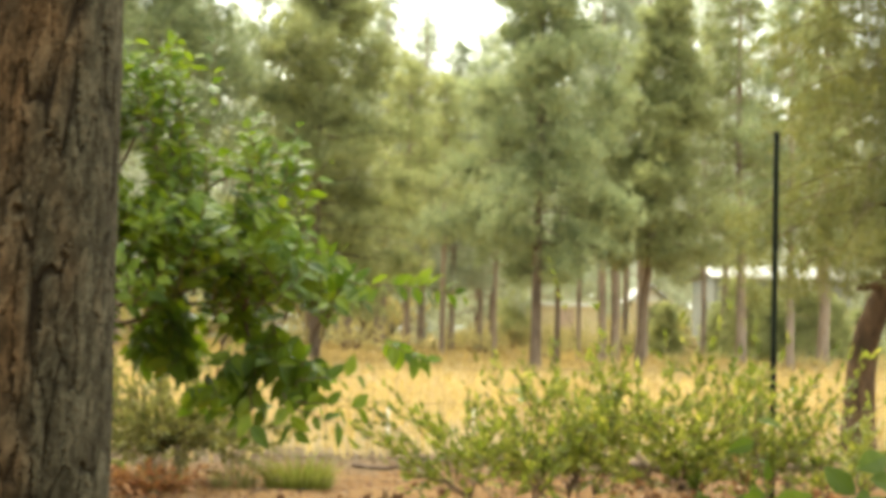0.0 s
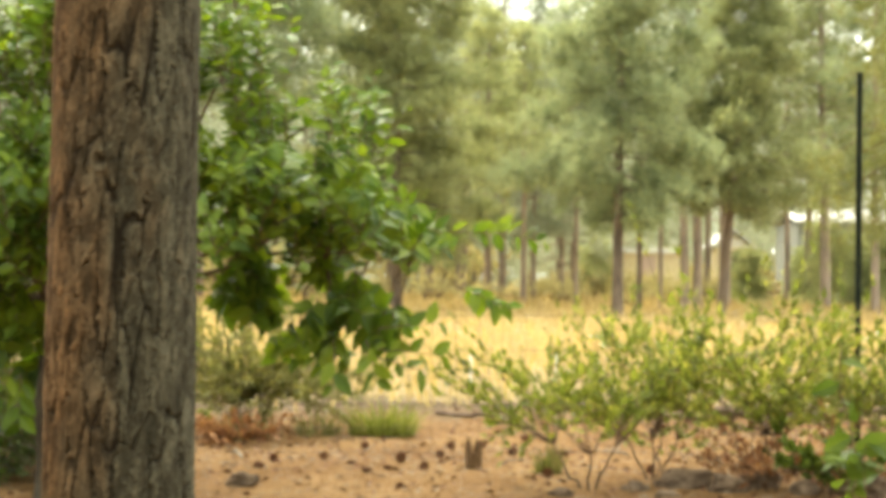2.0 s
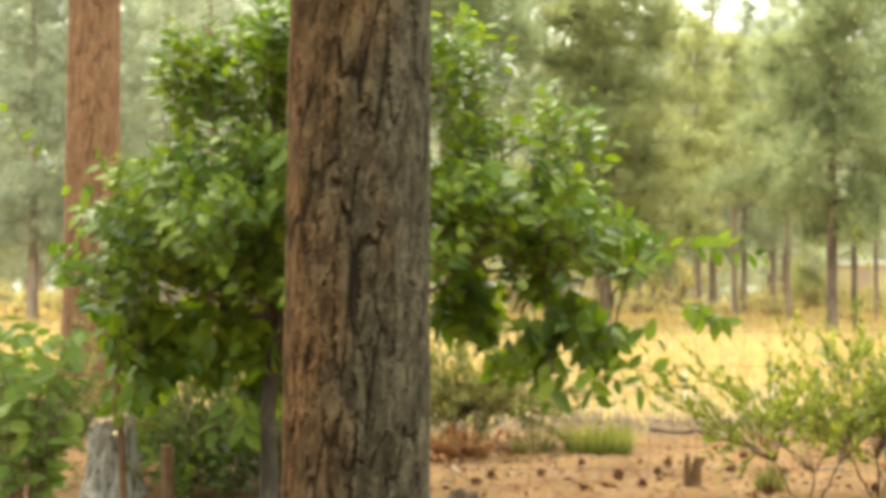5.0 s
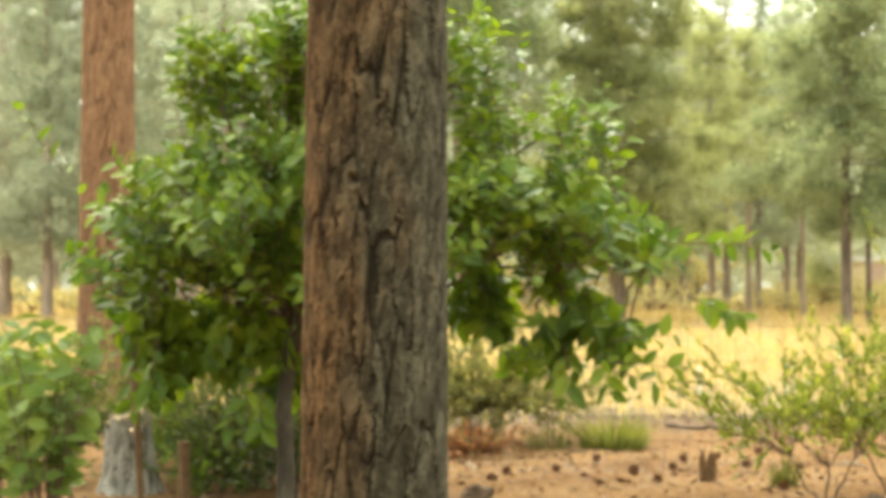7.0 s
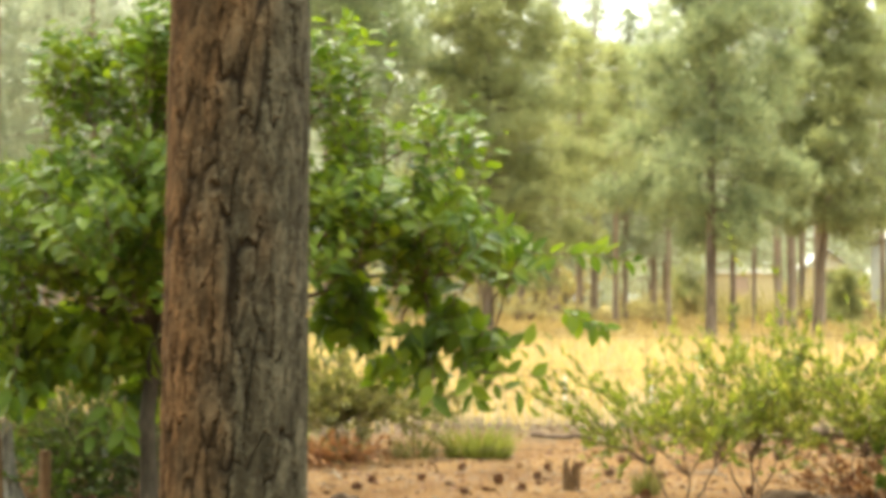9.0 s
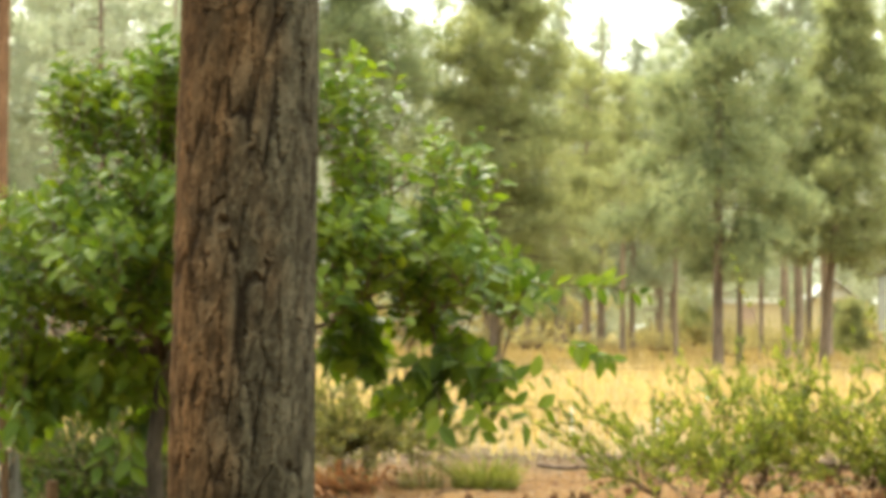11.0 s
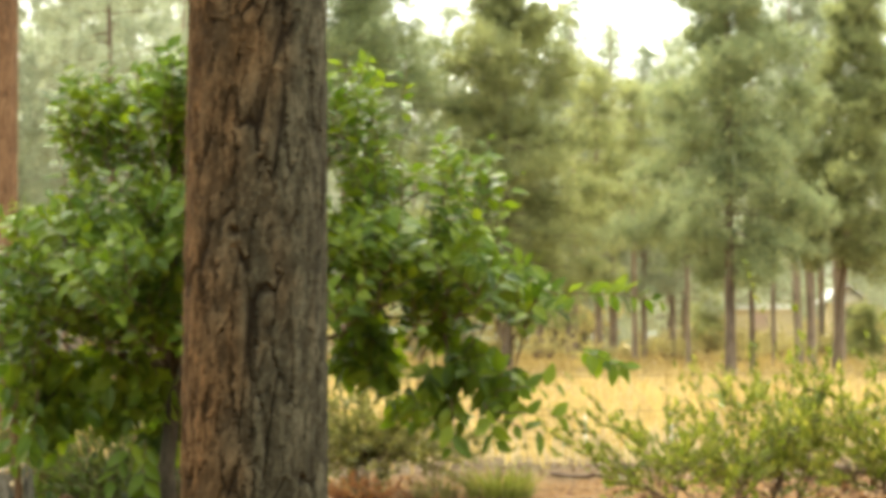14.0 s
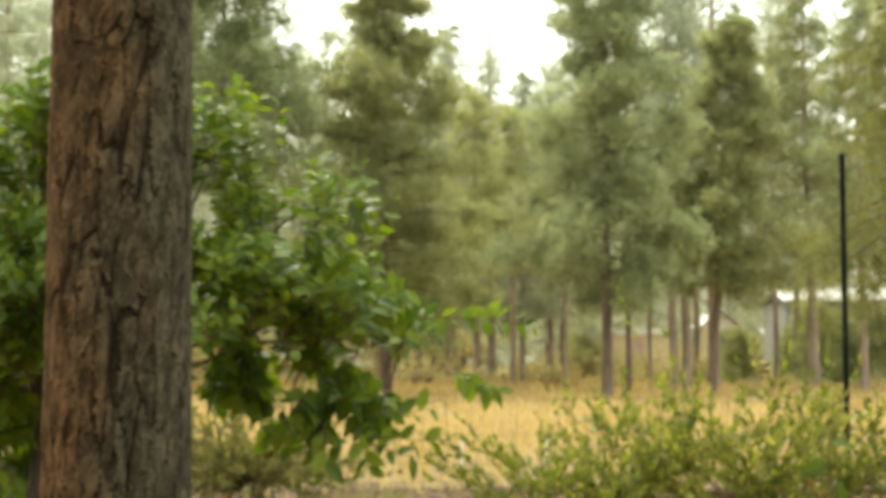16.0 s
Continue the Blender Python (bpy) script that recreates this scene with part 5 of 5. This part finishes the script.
def window(x, y, z, w, h, parent):
    f = box("window", x - w / 2, x + w / 2, y - 0.06, y, z, z + h, M_TRIM, parent)
    box("pane", x - w / 2 + 0.08, x + w / 2 - 0.08, y - 0.07, y - 0.055, z + 0.08, z + h - 0.08, M_GLASS, f)


def long_house():
    root = base("house", 20.3, 95, 0, "long low house with a pale metal roof and a porch", "house")
    box("wall", -3.2, 4.2, 0, 7, 0, 4.4, M_WALL, root)
    gable_roof(-3.5, 4.5, -0.7, 7.7, 4.35, 5.1, M_ROOF, root)
    for x in (-2.4, -0.8):
        window(x, 0.0, 1.3, 1.1, 1.1, root)
    box("door", 0.1, 1.0, -0.05, 0.0, 0, 2.05, M_TRIM, root)
    box("upper_panel", 1.35, 2.1, -0.06, 0.0, 3.6, 4.3, M_TRIM, root, "white painted upper wall panel")
    gable_roof(1.0, 2.4, -2.2, 0.0, 2.9, 3.25, M_ROOF, root)
    for x in (1.1, 1.65, 2.2):
        box("porch_post", x - 0.09, x + 0.09, -2.0, -1.85, 0, 2.92, M_TRIM, root)


def cream_house():
    root = base("house", 12.95, 90, 0, "small cream gabled building with white trim", "house")
    box("wall", -0.95, 0.95, 0, 4, 0, 2.9, M_CREAM, root)
    gable_roof(-1.15, 1.15, -0.3, 4.3, 2.85, 3.75, M_ROOF, root, "y")
    bm = bmesh.new()
    a = [bm.verts.new(c) for c in ((-0.95, 0.02, 2.9), (0.95, 0.02, 2.9), (0, 0.02, 3.65), (-0.95, 0.1, 2.9), (0.95, 0.1, 2.9), (0, 0.1, 3.65))]
    bm.faces.new(a[:3])
    bm.faces.new(a[:2:-1])
    part("gable", bm, M_TRIM, root, "white gable end")
    window(-0.35, 0.0, 1.3, 0.7, 0.9, root)


def trailer_home():
    root = base("trailer_home", 9.1, 102, 0, "long pale cream trailer home with a white roof", "house")
    box("wall", -4.2, 2.5, 0, 3.2, 0.5, 2.75, M_CREAM, root)
    box("skirt", -4.1, 2.4, 0.1, 3.1, 0, 0.5, M_LOG, root)
    box("roof", -4.35, 2.65, -0.2, 3.4, 2.75, 3.05, M_TRIM, root)
    box("door", 0.2, 1.1, -0.05, 0.0, 0.55, 2.6, M_REDDOOR, root, "faded rose-coloured door")
    box("window", -2.6, -1.6, -0.05, 0.0, 1.4, 2.3, M_CREAM, root, "pale curtained window")


def log_pile():
    root = base("log_pile", 13.5, 84, 0, "pile of pale peeled logs in the field", "logs")
    for q in range(22):
        s = Soup()
        lvl, k = (0, q) if q < 7 else (1, q - 7) if q < 13 else (2, q - 13) if q < 18 else (3, q - 18)
        y, z = k * 0.36 + lvl * 0.18, 0.17 + lvl * 0.31
        tube(s, [(-1.0 + rng.normal(0, 0.15), y, z + 0.04), (0, y, z + 0.02), (1.0 + rng.normal(0, 0.15) - 0.35 * lvl * (k % 2), y, z - 0.05)], [0.18, 0.175, 0.16], 9)
        hang("log", s.mesh("log", M_LOG, True), root)


def grey_shed():
    root = base("shed", -26.5, 90, 0, "small pale grey shed beyond the field", "shed")
    box("wall", -1.6, 1.6, 0, 3, 0, 2.2, M_WALL, root)
    gable_roof(-1.8, 1.8, -0.2, 3.2, 2.15, 3.0, M_ROOF, root)
    window(0.2, 0.0, 0.9, 0.9, 0.8, root)


long_house()
cream_house()
trailer_home()
log_pile()
grey_shed()


# young pines in front of the house
for x, y, H, R in ((11.95, 80, 2.3, 1.0), (15.1, 82, 2.6, 1.3), (6.2, 92, 3.4, 1.4), (16.3, 84, 3.9, 1.5), (18.3, 86, 3.5, 1.4), (20.6, 85, 3.4, 1.4), (22.6, 86, 2.4, 1.2), (19.4, 80, 3.0, 1.4), (15.4, 78, 3.4, 1.3), (14.4, 72, 3.2, 1.2), (15.6, 74, 2.7, 1.3), (17.0, 73, 2.9, 1.4), (11.3, 74, 2.3, 0.9), (18.9, 76, 2.6, 1.2)):
    tree = pine("young_pine", H, 0.09, 0.4, R, 900, 0.3, 10, M_PINE_YEL, M_HAZED_BARK, "bushy young pine in front of the house", "young pines", 0.0, 0.0)
    tree.matrix_basis = stand(x, y, x * 31)

# brush at the foot of the far trees
for q in range(60):
    x = -32 + q * 0.95 + rng.uniform(-0.7, 0.7)
    y = rng.uniform(64, 92)
    if 9 < x < 24 and y > 70 and q % 2 == 0:
        y = rng.uniform(60, 68)
    s = rng.uniform(0.5, 1.1) * (0.4 if 9 < x < 24 else 1.0)
    if q % 2:
        y, s = rng.uniform(88, 97), rng.uniform(1.2, 2.0)
        if 1 < x < 10:
            y, s = rng.uniform(84, 95), rng.uniform(0.3, 0.5)
        elif 10 <= x < 24:
            y, s = 106.0, 1.4
    if q == 0:
        BRUSH = shrub("brush", x, y, 22, 1.5, 1.7, blade_form(0.24, 0.08), 7, M_BRUSH, "grey-green brush at the edge of the wood", "brush at the wood's edge", stem_r=0.02, single=False)
    else:
        copy_thing(BRUSH, stand(x, y, q * 53, s)).matrix_basis = stand(x, y, q * 53, s)

# low brush before the trailer home
for q in range(16):
    m = stand(3.2 + q * 0.58 + rng.uniform(-0.25, 0.25), rng.uniform(80, 95), q * 71, rng.uniform(0.65, 0.95))
    copy_thing(BRUSH, m).matrix_basis = m
